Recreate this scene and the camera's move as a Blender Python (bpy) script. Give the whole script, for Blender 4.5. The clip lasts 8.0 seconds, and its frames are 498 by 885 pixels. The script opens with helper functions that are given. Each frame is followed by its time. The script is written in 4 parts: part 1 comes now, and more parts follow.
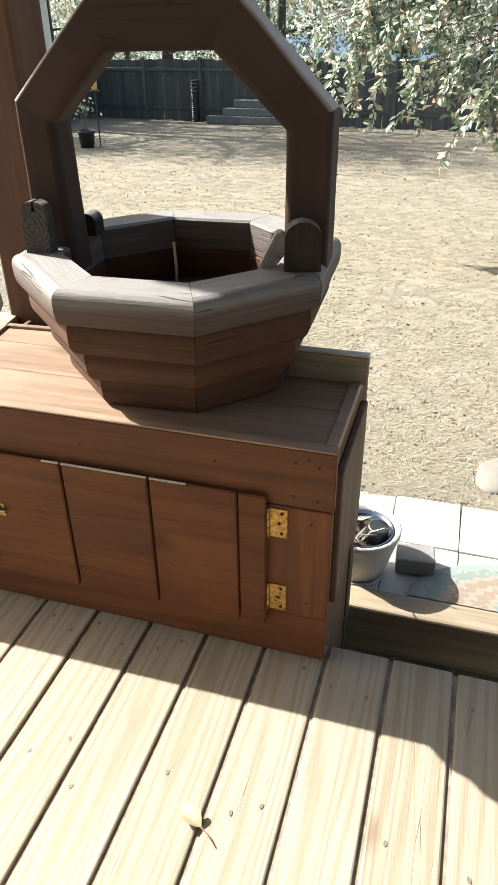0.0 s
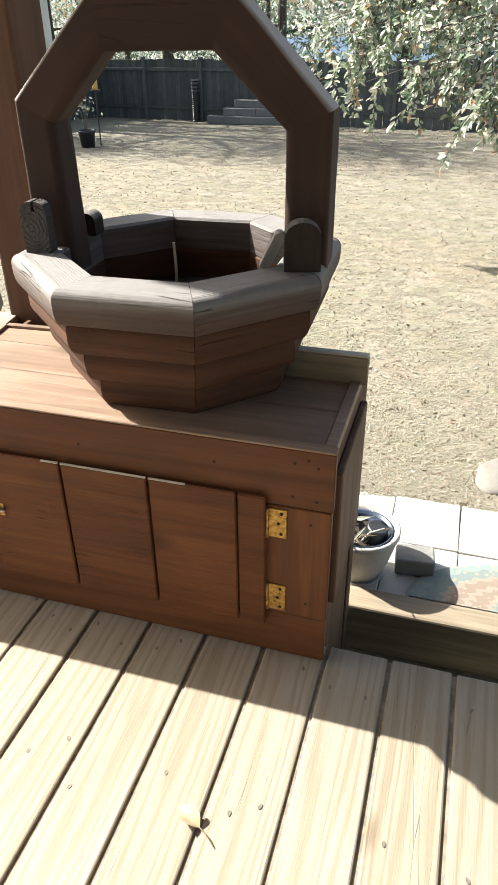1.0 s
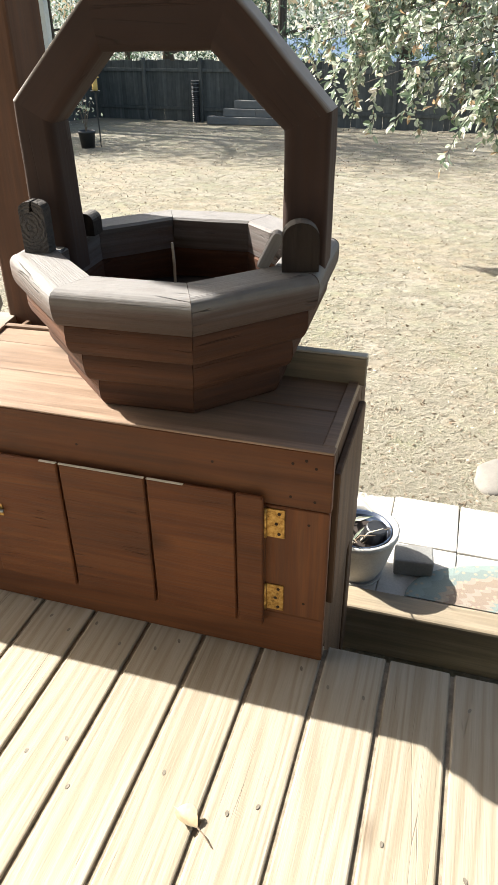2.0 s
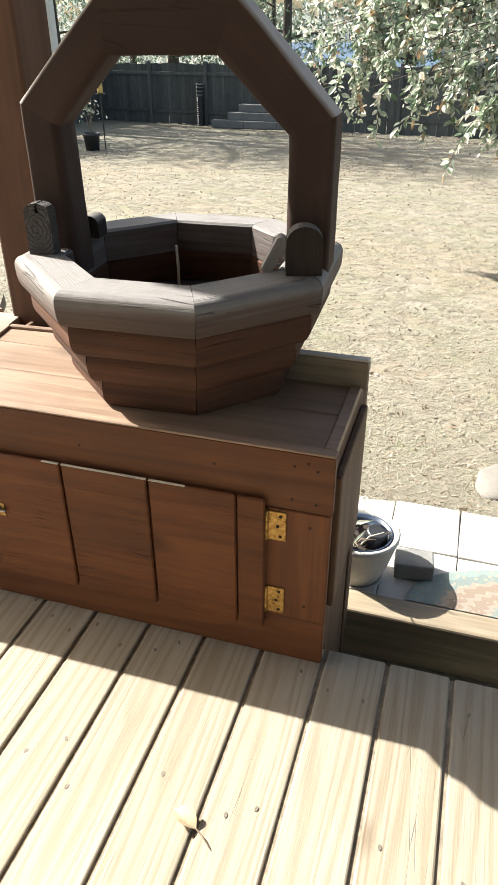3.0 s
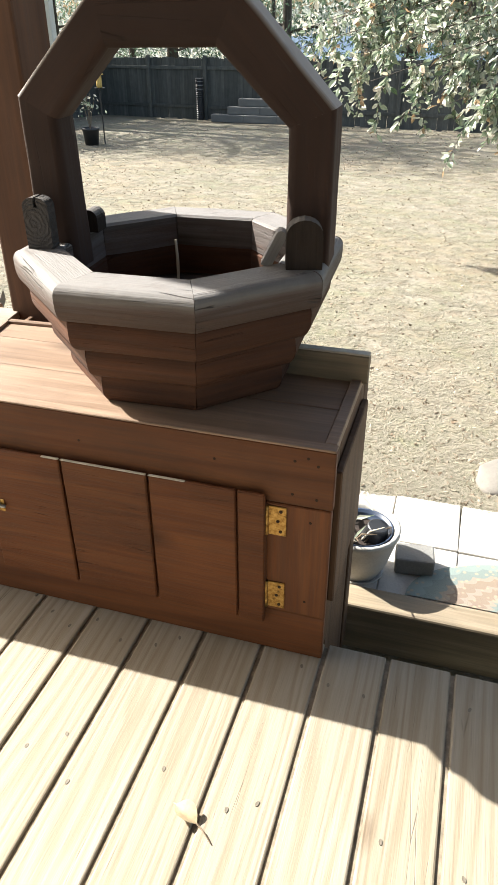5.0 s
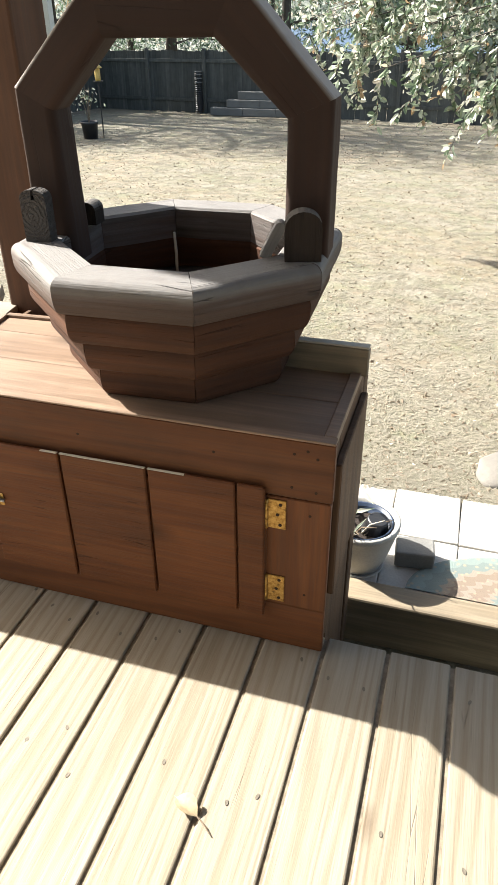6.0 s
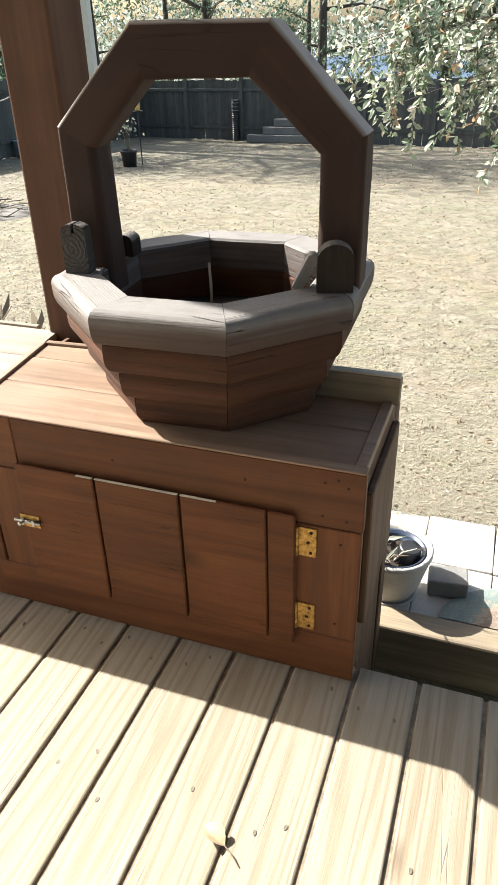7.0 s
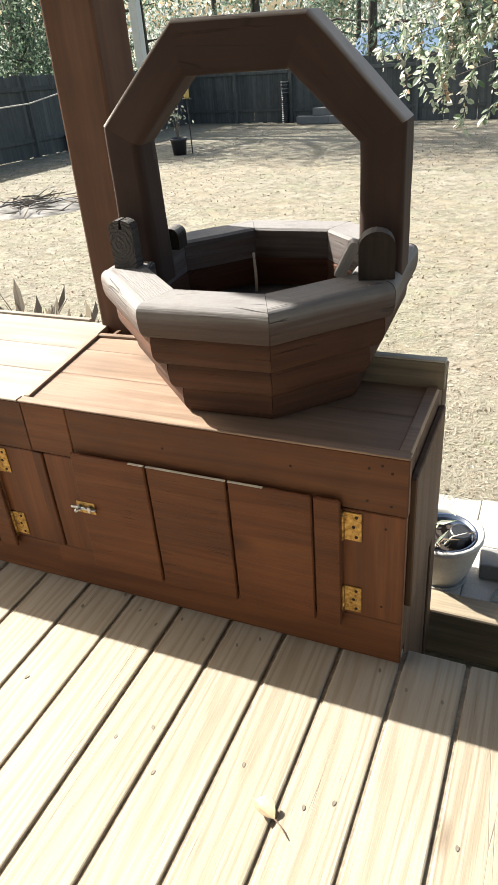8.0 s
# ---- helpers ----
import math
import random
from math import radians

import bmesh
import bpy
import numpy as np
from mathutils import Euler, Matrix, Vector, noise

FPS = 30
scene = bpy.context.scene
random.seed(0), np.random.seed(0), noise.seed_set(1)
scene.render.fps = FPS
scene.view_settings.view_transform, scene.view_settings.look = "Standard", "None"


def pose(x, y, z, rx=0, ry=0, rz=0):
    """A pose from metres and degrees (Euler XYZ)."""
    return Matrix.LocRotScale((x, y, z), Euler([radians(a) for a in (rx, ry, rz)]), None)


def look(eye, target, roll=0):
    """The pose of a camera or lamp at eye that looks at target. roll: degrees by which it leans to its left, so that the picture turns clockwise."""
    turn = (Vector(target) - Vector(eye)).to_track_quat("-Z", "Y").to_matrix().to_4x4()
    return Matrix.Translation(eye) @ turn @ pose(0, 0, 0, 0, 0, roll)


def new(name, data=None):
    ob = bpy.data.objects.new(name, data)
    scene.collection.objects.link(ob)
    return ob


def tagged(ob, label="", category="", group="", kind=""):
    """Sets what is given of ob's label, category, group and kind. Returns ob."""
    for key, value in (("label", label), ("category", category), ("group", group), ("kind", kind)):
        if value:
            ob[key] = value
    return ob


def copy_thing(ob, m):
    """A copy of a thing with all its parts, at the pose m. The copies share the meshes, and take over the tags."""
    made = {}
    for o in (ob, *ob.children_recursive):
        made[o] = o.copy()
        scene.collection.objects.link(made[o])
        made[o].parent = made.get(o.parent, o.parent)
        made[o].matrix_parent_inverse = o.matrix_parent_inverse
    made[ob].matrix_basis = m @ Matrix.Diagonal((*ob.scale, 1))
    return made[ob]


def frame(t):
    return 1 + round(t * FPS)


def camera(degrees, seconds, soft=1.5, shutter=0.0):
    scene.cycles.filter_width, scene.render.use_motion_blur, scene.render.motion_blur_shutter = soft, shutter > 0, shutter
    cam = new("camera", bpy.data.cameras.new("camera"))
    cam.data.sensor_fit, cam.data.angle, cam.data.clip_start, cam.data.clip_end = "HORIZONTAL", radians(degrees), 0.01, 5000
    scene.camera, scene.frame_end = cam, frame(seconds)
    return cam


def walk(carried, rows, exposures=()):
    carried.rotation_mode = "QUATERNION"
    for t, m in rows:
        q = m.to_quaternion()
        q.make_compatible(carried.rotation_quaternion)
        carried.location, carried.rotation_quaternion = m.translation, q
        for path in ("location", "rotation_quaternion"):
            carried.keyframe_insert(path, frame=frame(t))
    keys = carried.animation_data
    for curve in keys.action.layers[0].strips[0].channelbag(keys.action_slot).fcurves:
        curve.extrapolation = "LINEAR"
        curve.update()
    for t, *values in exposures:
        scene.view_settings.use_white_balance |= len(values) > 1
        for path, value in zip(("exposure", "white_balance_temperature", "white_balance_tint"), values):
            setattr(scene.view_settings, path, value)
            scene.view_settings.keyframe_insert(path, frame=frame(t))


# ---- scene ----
cam = camera(39.0, 8.0)
PATH = [
    (0, (0.171, -1.138, 1.284), (-0.332, 0.496, 0.247), -0.8),
    (0.5, (0.173, -1.137, 1.283), (-0.331, 0.494, 0.241), -1.0),
    (1, (0.172, -1.137, 1.284), (-0.331, 0.497, 0.247), -0.7),
    (1.5, (0.176, -1.135, 1.283), (-0.325, 0.499, 0.246), -0.8),
    (3, (0.176, -1.142, 1.285), (-0.332, 0.496, 0.257), -0.2),
    (3.5, (0.175, -1.141, 1.285), (-0.331, 0.499, 0.259), -0.2),
    (4, (0.173, -1.141, 1.282), (-0.334, 0.495, 0.249), -0.1),
    (4.5, (0.174, -1.14, 1.282), (-0.333, 0.493, 0.244), -0.2),
    (6, (0.177, -1.136, 1.277), (-0.329, 0.488, 0.224), -0.5),
    (6.5, (0.172, -1.135, 1.274), (-0.324, 0.479, 0.202), 0.5),
    (7, (0.183, -1.141, 1.296), (-0.422, 0.483, 0.298), -1.6),
    (7.5, (0.191, -1.147, 1.306), (-0.459, 0.46, 0.309), -2.1),
    (8, (0.212, -1.158, 1.315), (-0.532, 0.389, 0.289), -5.1),
]
walk(cam, [(t, look(e, g, r)) for t, e, g, r in PATH])

# ---- world, sun, exposure ----
SUN = Vector((-1.15, 0.27, 1.0)).normalized()      # towards the sun
world = bpy.data.worlds.new("sky")
scene.world = world
world.use_nodes = True
wn = world.node_tree
sky = wn.nodes.new("ShaderNodeTexSky")
sky.sky_type, sky.sun_disc = "NISHITA", False
sky.sun_elevation = math.asin(SUN.z)
sky.sun_rotation = math.atan2(SUN.x, SUN.y)
bg = next(n for n in wn.nodes if n.type == "BACKGROUND")
warm = wn.nodes.new("ShaderNodeMix")
warm.data_type, warm.blend_type = "RGBA", "MULTIPLY"
warm.inputs[0].default_value = 1.0
warm.inputs[7].default_value = (1.0, 0.975, 0.90, 1)      # hazy, slightly warm air
wn.links.new(sky.outputs[0], warm.inputs[6])
wn.links.new(warm.outputs[2], bg.inputs[0])
sky.dust_density, sky.ozone_density = 3.5, 0.4
bg.inputs[1].default_value = 0.098
sun_data = bpy.data.lights.new("sun", "SUN")
sun_data.energy, sun_data.angle, sun_data.color = 5.0, radians(0.55), (1.0, 0.965, 0.90)
sun = new("sun", sun_data)
sun.matrix_world = look(SUN * 30, (0, 0, 0))
scene.view_settings.exposure = 1.73


# ---- materials ----
class Mat:
    """A node material with a few short ways to add nodes."""
    def __init__(self, name, rough=0.7, metal=0.0):
        self.m = bpy.data.materials.new(name)
        self.m.use_nodes = True
        self.t = self.m.node_tree
        self.b = next(n for n in self.t.nodes if n.type == "BSDF_PRINCIPLED")
        self.b.inputs["Roughness"].default_value = rough
        self.b.inputs["Metallic"].default_value = metal

    def node(self, kind, **links):
        n = self.t.nodes.new(kind)
        return n

    def put(self, value, socket):
        if isinstance(value, bpy.types.NodeSocket):
            self.t.links.new(value, socket)
        else:
            socket.default_value = value

    def coords(self, scale=(1, 1, 1), random_shift=True, space="Object"):
        tc = self.node("ShaderNodeTexCoord")
        mp = self.node("ShaderNodeMapping")
        mp.inputs["Scale"].default_value = scale
        self.t.links.new(tc.outputs[space], mp.inputs[0])
        if random_shift:
            oi = self.node("ShaderNodeObjectInfo")
            mul = self.node("ShaderNodeMath")
            mul.operation = "MULTIPLY"
            mul.inputs[1].default_value = 37.0
            self.t.links.new(oi.outputs["Random"], mul.inputs[0])
            self.t.links.new(mul.outputs[0], mp.inputs["Location"])
        return mp.outputs[0]

    def noise(self, vec, scale, detail=4.0, rough=0.55, distort=0.0):
        n = self.node("ShaderNodeTexNoise")
        n.inputs["Scale"].default_value = scale
        n.inputs["Detail"].default_value = detail
        n.inputs["Roughness"].default_value = rough
        n.inputs["Distortion"].default_value = distort
        self.t.links.new(vec, n.inputs["Vector"])
        return n.outputs[0]

    def voronoi(self, vec, scale, feature="F1"):
        n = self.node("ShaderNodeTexVoronoi")
        n.feature = feature
        n.inputs["Scale"].default_value = scale
        self.t.links.new(vec, n.inputs["Vector"])
        return n

    def ramp(self, fac, *stops):
        n = self.node("ShaderNodeValToRGB")
        e = n.color_ramp.elements
        while len(e) < len(stops):
            e.new(0.5)
        for k, (p, c) in zip(e, stops):
            k.position = p
            k.color = (*c, 1) if isinstance(c, tuple) else (c, c, c, 1)
        self.t.links.new(fac, n.inputs[0])
        return n.outputs[0]

    def mix(self, fac, a, b, mode="MIX"):
        n = self.node("ShaderNodeMix")
        n.data_type, n.blend_type = "RGBA", mode
        for v, k in ((fac, 0), (a, 6), (b, 7)):
            if isinstance(v, tuple):
                v = (*v, 1)
            self.put(v, n.inputs[k])
        return n.outputs[2]

    def math(self, op, a, b):
        n = self.node("ShaderNodeMath")
        n.operation = op
        self.put(a, n.inputs[0])
        self.put(b, n.inputs[1])
        return n.outputs[0]

    def bump(self, height, strength=0.3, distance=0.002):
        n = self.node("ShaderNodeBump")
        n.inputs["Strength"].default_value = strength
        n.inputs["Distance"].default_value = distance
        self.t.links.new(height, n.inputs["Height"])
        self.t.links.new(n.outputs[0], self.b.inputs["Normal"])

    def done(self, colour):
        self.put((*colour, 1) if isinstance(colour, tuple) else colour, self.b.inputs["Base Color"])
        return self.m


def wood(name, dark, mid, light, axis=0, grain=60.0, rough=0.65, knots=0.0, worn=None, spread=0.35, relief=0.4, sheen=0.5, cracked=False, worn_from=0.45):
    """Timber with its grain along the local axis; worn: colour of the upper side, weathered on the rim, a painted
    sunlit tone on handle and end blocks.
    """
    k = Mat(name, rough)
    k.b.inputs["Specular IOR Level"].default_value = sheen
    sc = [1.0, 1.0, 1.0]
    sc[axis] = 0.045
    v = k.coords(tuple(sc))
    rings = k.noise(v, grain * 0.35, 3, 0.5, 1.2)
    fine = k.noise(v, grain * 3.0, 5, 0.65)
    broad = k.noise(k.coords((1, 1, 1)), 5.0, 3)
    col = k.ramp(rings, (0.28, dark), (0.5, mid), (0.72, light))
    col = k.mix(k.ramp(fine, (0.35, 0.72), (0.65, 1.0)), (0, 0, 0), col, "MIX")
    oi = k.node("ShaderNodeObjectInfo")
    tone = k.ramp(oi.outputs["Random"], (0.0, 1.0 - spread), (1.0, 1.0))
    col = k.mix(1.0, col, tone, "MULTIPLY")
    col = k.mix(0.6, col, k.ramp(broad, (0.3, 0.6), (0.7, 1.0)), "MULTIPLY")
    if knots:
        sk = [1.0, 1.0, 1.0]
        sk[axis] = 0.45
        vk = k.voronoi(k.coords(tuple(sk)), knots)
        col = k.mix(k.ramp(vk.outputs["Distance"], (0.05, 0.85), (0.15, 0.0)), col, tuple(c * 0.35 for c in dark))
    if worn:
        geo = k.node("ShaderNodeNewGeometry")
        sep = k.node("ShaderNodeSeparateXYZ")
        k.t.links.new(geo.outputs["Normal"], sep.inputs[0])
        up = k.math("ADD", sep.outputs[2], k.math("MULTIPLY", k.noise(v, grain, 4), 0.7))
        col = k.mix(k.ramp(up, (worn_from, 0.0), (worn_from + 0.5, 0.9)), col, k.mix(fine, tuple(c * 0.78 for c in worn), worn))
    height = k.math("ADD", k.math("MULTIPLY", rings, 0.5), fine)
    if cracked:
        # drying cracks along the grain
        sk = [1.0, 1.0, 1.0]
        sk[axis] = 0.06
        crack = k.voronoi(k.coords(tuple(sk)), 30, "DISTANCE_TO_EDGE").outputs["Distance"]
        where = k.ramp(k.noise(k.coords((1, 1, 1)), 9, 3), (0.54, 0.0), (0.64, 1.0))
        line = k.math("MULTIPLY", k.ramp(crack, (0.0, 1.0), (0.016, 0.0)), where)
        col = k.mix(k.math("MULTIPLY", line, 0.6), col, tuple(c * 0.3 for c in dark))
        col = k.mix(k.math("MULTIPLY", k.ramp(k.noise(k.coords((1, 1, 1)), 16, 5), (0.52, 0.0), (0.70, 1.0)), 0.22), col, tuple(c * 0.75 for c in mid))
        height = k.math("SUBTRACT", height, k.math("MULTIPLY", line, 1.5))
    k.bump(height, relief, 0.0025)
    k.put(k.ramp(fine, (0.3, rough - 0.12), (0.7, min(1.0, rough + 0.15))), k.b.inputs["Roughness"])
    return k.done(col)


def deck_material():
    """Weathered pine boards: winding growth rings along the board, pale between darker lines, a few knots and hairline checks."""
    k = Mat("weathered_pine_deck", 0.72)
    k.b.inputs["Specular IOR Level"].default_value = 0.4
    v = k.coords((1, 0.06, 1))
    w = k.node("ShaderNodeTexWave")
    w.wave_type, w.bands_direction = "BANDS", "X"
    w.inputs["Scale"].default_value = 12.0
    w.inputs["Distortion"].default_value = 16.0
    w.inputs["Detail"].default_value = 2.5
    w.inputs["Detail Scale"].default_value = 1.1
    k.t.links.new(v, w.inputs["Vector"])
    fine = k.noise(k.coords((1, 0.03, 1)), 260, 4, 0.6)
    broad = k.noise(k.coords((1, 0.4, 1)), 4.0, 4)
    col = k.ramp(w.outputs[1], (0.06, (0.300, 0.256, 0.190)), (0.40, (0.346, 0.306, 0.240)), (0.85, (0.362, 0.324, 0.260)))
    col = k.mix(k.ramp(fine, (0.34, 0.30), (0.60, 0.0)), col, (0.22, 0.175, 0.115))
    col = k.mix(0.55, col, k.ramp(broad, (0.30, (0.72, 0.69, 0.64)), (0.70, (1.0, 1.0, 1.0))), "MULTIPLY")
    oi = k.node("ShaderNodeObjectInfo")
    col = k.mix(1.0, col, k.ramp(oi.outputs["Random"], (0.0, (0.86, 0.84, 0.80)), (1.0, (1.0, 1.0, 1.0))), "MULTIPLY")
    knot = k.voronoi(k.coords((1, 0.45, 1)), 5.0).outputs["Distance"]
    col = k.mix(k.ramp(knot, (0.035, 0.8), (0.12, 0.0)), col, (0.16, 0.118, 0.078))
    check = k.voronoi(k.coords((1, 0.035, 1)), 34, "DISTANCE_TO_EDGE").outputs["Distance"]
    where = k.ramp(k.noise(k.coords((1, 0.5, 1)), 8, 3), (0.55, 0.0), (0.64, 1.0))
    line = k.math("MULTIPLY", k.ramp(check, (0.0, 1.0), (0.014, 0.0)), where)
    col = k.mix(k.math("MULTIPLY", line, 0.7), col, (0.10, 0.075, 0.048))
    k.bump(k.math("SUBTRACT", k.math("ADD", k.math("MULTIPLY", w.outputs[1], 0.3), fine), k.math("MULTIPLY", line, 2.0)), 0.4, 0.002)
    return k.done(col)


DECK = deck_material()
STAIN = wood("red_brown_stained_wood", (0.114, 0.040, 0.0140), (0.158, 0.057, 0.0200), (0.195, 0.076, 0.0280), 0, 50, 0.6, sheen=0.28, knots=3.5, spread=0.25)
STAIN_DOOR = wood("red_brown_stained_door_wood", (0.105, 0.034, 0.010), (0.150, 0.050, 0.0145), (0.185, 0.066, 0.020), 0, 60, 0.6, sheen=0.28, knots=3.5, spread=0.25, relief=0.7, cracked=True)
# greyer copy of the stain: the side's shade and bounced light as colour
STAIN_SIDE = wood("shade_toned_side_wood", (0.10, 0.056, 0.032), (0.145, 0.085, 0.050), (0.195, 0.120, 0.074), 2, 50, 0.75, sheen=0.25, spread=0.3, relief=0.6)
STAIN_V = wood("red_brown_stained_upright_wood", (0.114, 0.040, 0.0140), (0.158, 0.057, 0.0200), (0.195, 0.076, 0.0280), 2, 50, 0.6, sheen=0.28, spread=0.25)
# one base for the whole top, paler than the stain of the front
LIDTOP = wood("pale_stained_wood", (0.215, 0.140, 0.090), (0.285, 0.192, 0.130), (0.345, 0.240, 0.168), 0, 46, 0.55, knots=3.0, spread=0.15, sheen=0.3)
LIDPALE = wood("bleached_bench_wood", (0.26, 0.218, 0.170), (0.345, 0.295, 0.235), (0.41, 0.355, 0.29), 0, 46, 0.6, knots=3.0, spread=0.15, sheen=0.4)
LATH = wood("bleached_grey_lath", (0.26, 0.25, 0.24), (0.34, 0.33, 0.315), (0.42, 0.41, 0.39), 2, 60, 0.8, spread=0.1)
LIDTOP_Y = wood("sun_faded_stained_strip", (0.27, 0.185, 0.125), (0.345, 0.245, 0.172), (0.41, 0.30, 0.218), 1, 46, 0.5, spread=0.15, sheen=0.5)
TIMBER = wood("dark_stained_round_timber", (0.056, 0.034, 0.026), (0.090, 0.055, 0.042), (0.122, 0.078, 0.061), 0, 55, 0.75, knots=4.0, worn=(0.215, 0.207, 0.198), worn_from=0.22, spread=0.3, relief=1.0, cracked=True)
TIMBER_IN = wood("dark_stained_lower_timber", (0.055, 0.022, 0.012), (0.105, 0.043, 0.021), (0.15, 0.064, 0.033), 0, 55, 0.8, knots=4.0, spread=0.3, relief=0.9, cracked=True, sheen=0.3)
# the light worn colour paints the handle's sunlit upper edges
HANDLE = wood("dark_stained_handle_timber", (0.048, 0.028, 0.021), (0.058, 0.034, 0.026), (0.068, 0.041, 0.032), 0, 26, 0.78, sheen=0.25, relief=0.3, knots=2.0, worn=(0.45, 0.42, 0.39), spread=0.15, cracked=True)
POST = wood("brown_stained_post", (0.090, 0.046, 0.027), (0.124, 0.065, 0.039), (0.155, 0.083, 0.051), 2, 30, 0.75, spread=0.1, sheen=0.25)
FENCE = wood("grey_weathered_fence", (0.092, 0.100, 0.092), (0.125, 0.132, 0.122), (0.155, 0.160, 0.146), 2, 20, 0.9, spread=0.35)
STEPWOOD = wood("weathered_step_plank", (0.24, 0.19, 0.125), (0.31, 0.25, 0.17), (0.37, 0.31, 0.22), 0, 46, 0.75, spread=0.1)
CEILWOOD = wood("stained_porch_ceiling", (0.10, 0.055, 0.032), (0.14, 0.08, 0.048), (0.18, 0.105, 0.065), 0, 40, 0.8, spread=0.2)
BARK = wood("tree_bark", (0.05, 0.04, 0.03), (0.10, 0.085, 0.07), (0.16, 0.14, 0.12), 2, 14, 0.95, relief=0.9)


def end_grain(name):
    k = Mat(name, 0.9)
    v = k.coords((1, 1, 1), False)
    v.node.inputs["Location"].default_value = (0.006, 0, -0.055)
    w = k.node("ShaderNodeTexWave")
    w.wave_type, w.rings_direction = "RINGS", "Y"
    w.inputs["Scale"].default_value = 34
    w.inputs["Distortion"].default_value = 7.0
    w.inputs["Detail"].default_value = 3.0
    k.t.links.new(v, w.inputs["Vector"])
    crack = k.voronoi(v, 22, "DISTANCE_TO_EDGE").outputs["Distance"]
    col = k.ramp(w.outputs[1], (0.2, (0.060, 0.054, 0.050)), (0.8, (0.070, 0.063, 0.060)))
    col = k.mix(k.ramp(crack, (0.0, 0.15), (0.012, 0.0)), col, (0.012, 0.010, 0.010))
    k.bump(k.math("ADD", k.math("ADD", k.math("MULTIPLY", w.outputs[1], 0.6), k.math("MULTIPLY", k.noise(v, 90, 5, 0.7), 2.2)), k.ramp(crack, (0.0, 0.0), (0.02, 0.15))), 1.0, 0.006)
    return k.done(col)


def plain(name, colour, rough=0.6, metal=0.0, vary=0.25, scale=14.0, relief=0.15, grain=140.0):
    k = Mat(name, rough, metal)
    v = k.coords((1, 1, 1))
    a = k.noise(v, scale, 4)
    b = k.noise(v, grain, 3)
    col = k.mix(k.ramp(a, (0.3, 1.0), (0.7, 0.0)), colour, tuple(c * (1 - vary) for c in colour))
    col = k.mix(k.ramp(b, (0.35, 0.25), (0.6, 0.0)), col, tuple(c * 0.5 for c in colour))
    k.bump(b, relief, 0.002)
    return k.done(col)


def leafy(name, a, b, c, rough=0.42, glow=0.35, turned=None):
    """Leaves: each one its own tint, thin enough to let light through."""
    k = Mat(name, rough)
    geo = k.node("ShaderNodeNewGeometry")
    stops = [(0.0, a), (0.55, b), (1.0, c)] if turned is None else [(0.0, a), (0.5, b), (0.90, c), (0.95, turned)]
    col = k.ramp(geo.outputs["Random Per Island"], *stops)
    k.put(col, k.b.inputs["Base Color"])
    k.b.inputs["Specular IOR Level"].default_value = 0.9 if rough < 0.4 else 0.4
    tr = k.node("ShaderNodeBsdfTranslucent")
    k.t.links.new(col, tr.inputs[0])
    mx = k.node("ShaderNodeMixShader")
    mx.inputs[0].default_value = glow
    k.t.links.new(k.b.outputs[0], mx.inputs[1])
    k.t.links.new(tr.outputs[0], mx.inputs[2])
    out = next(n for n in k.t.nodes if n.type == "OUTPUT_MATERIAL")
    k.t.links.new(mx.outputs[0], out.inputs[0])
    return k.m


def brass_material():
    k = Mat("worn_brass", 0.38, 0.85)
    v = k.coords((1, 1, 1))
    n = k.noise(v, 90, 5, 0.7)
    col = k.ramp(n, (0.30, (0.05, 0.028, 0.012)), (0.43, (0.36, 0.21, 0.06)), (0.75, (0.60, 0.40, 0.14)))
    k.put(k.ramp(n, (0.35, 0.8), (0.6, 0.35)), k.b.inputs["Roughness"])
    k.put(k.ramp(n, (0.30, 0.1), (0.43, 0.9)), k.b.inputs["Metallic"])
    return k.done(col)


def lawn_material():
    k = Mat("dry_autumn_lawn", 0.95)
    v = k.coords((1, 1, 1), False)
    big = k.noise(v, 0.35, 4)
    mid = k.noise(v, 2.3, 5, 0.65)
    fine = k.noise(v, 38, 5, 0.7)
    col = k.ramp(fine, (0.3, (0.130, 0.116, 0.086)), (0.5, (0.200, 0.182, 0.140)), (0.72, (0.300, 0.279, 0.224)))
    col = k.mix(k.ramp(mid, (0.42, 0.0), (0.64, 0.7)), col, (0.145, 0.150, 0.085))
    patch = k.noise(v, 5.5, 4, 0.6)
    col = k.mix(k.ramp(patch, (0.44, 0.0), (0.66, 0.6)), col, (0.150, 0.118, 0.076))
    col = k.mix(k.ramp(big, (0.48, 0.0), (0.7, 0.4)), col, (0.23, 0.165, 0.10))
    k.bump(k.math("ADD", fine, mid), 0.55, 0.02)
    return k.done(col)


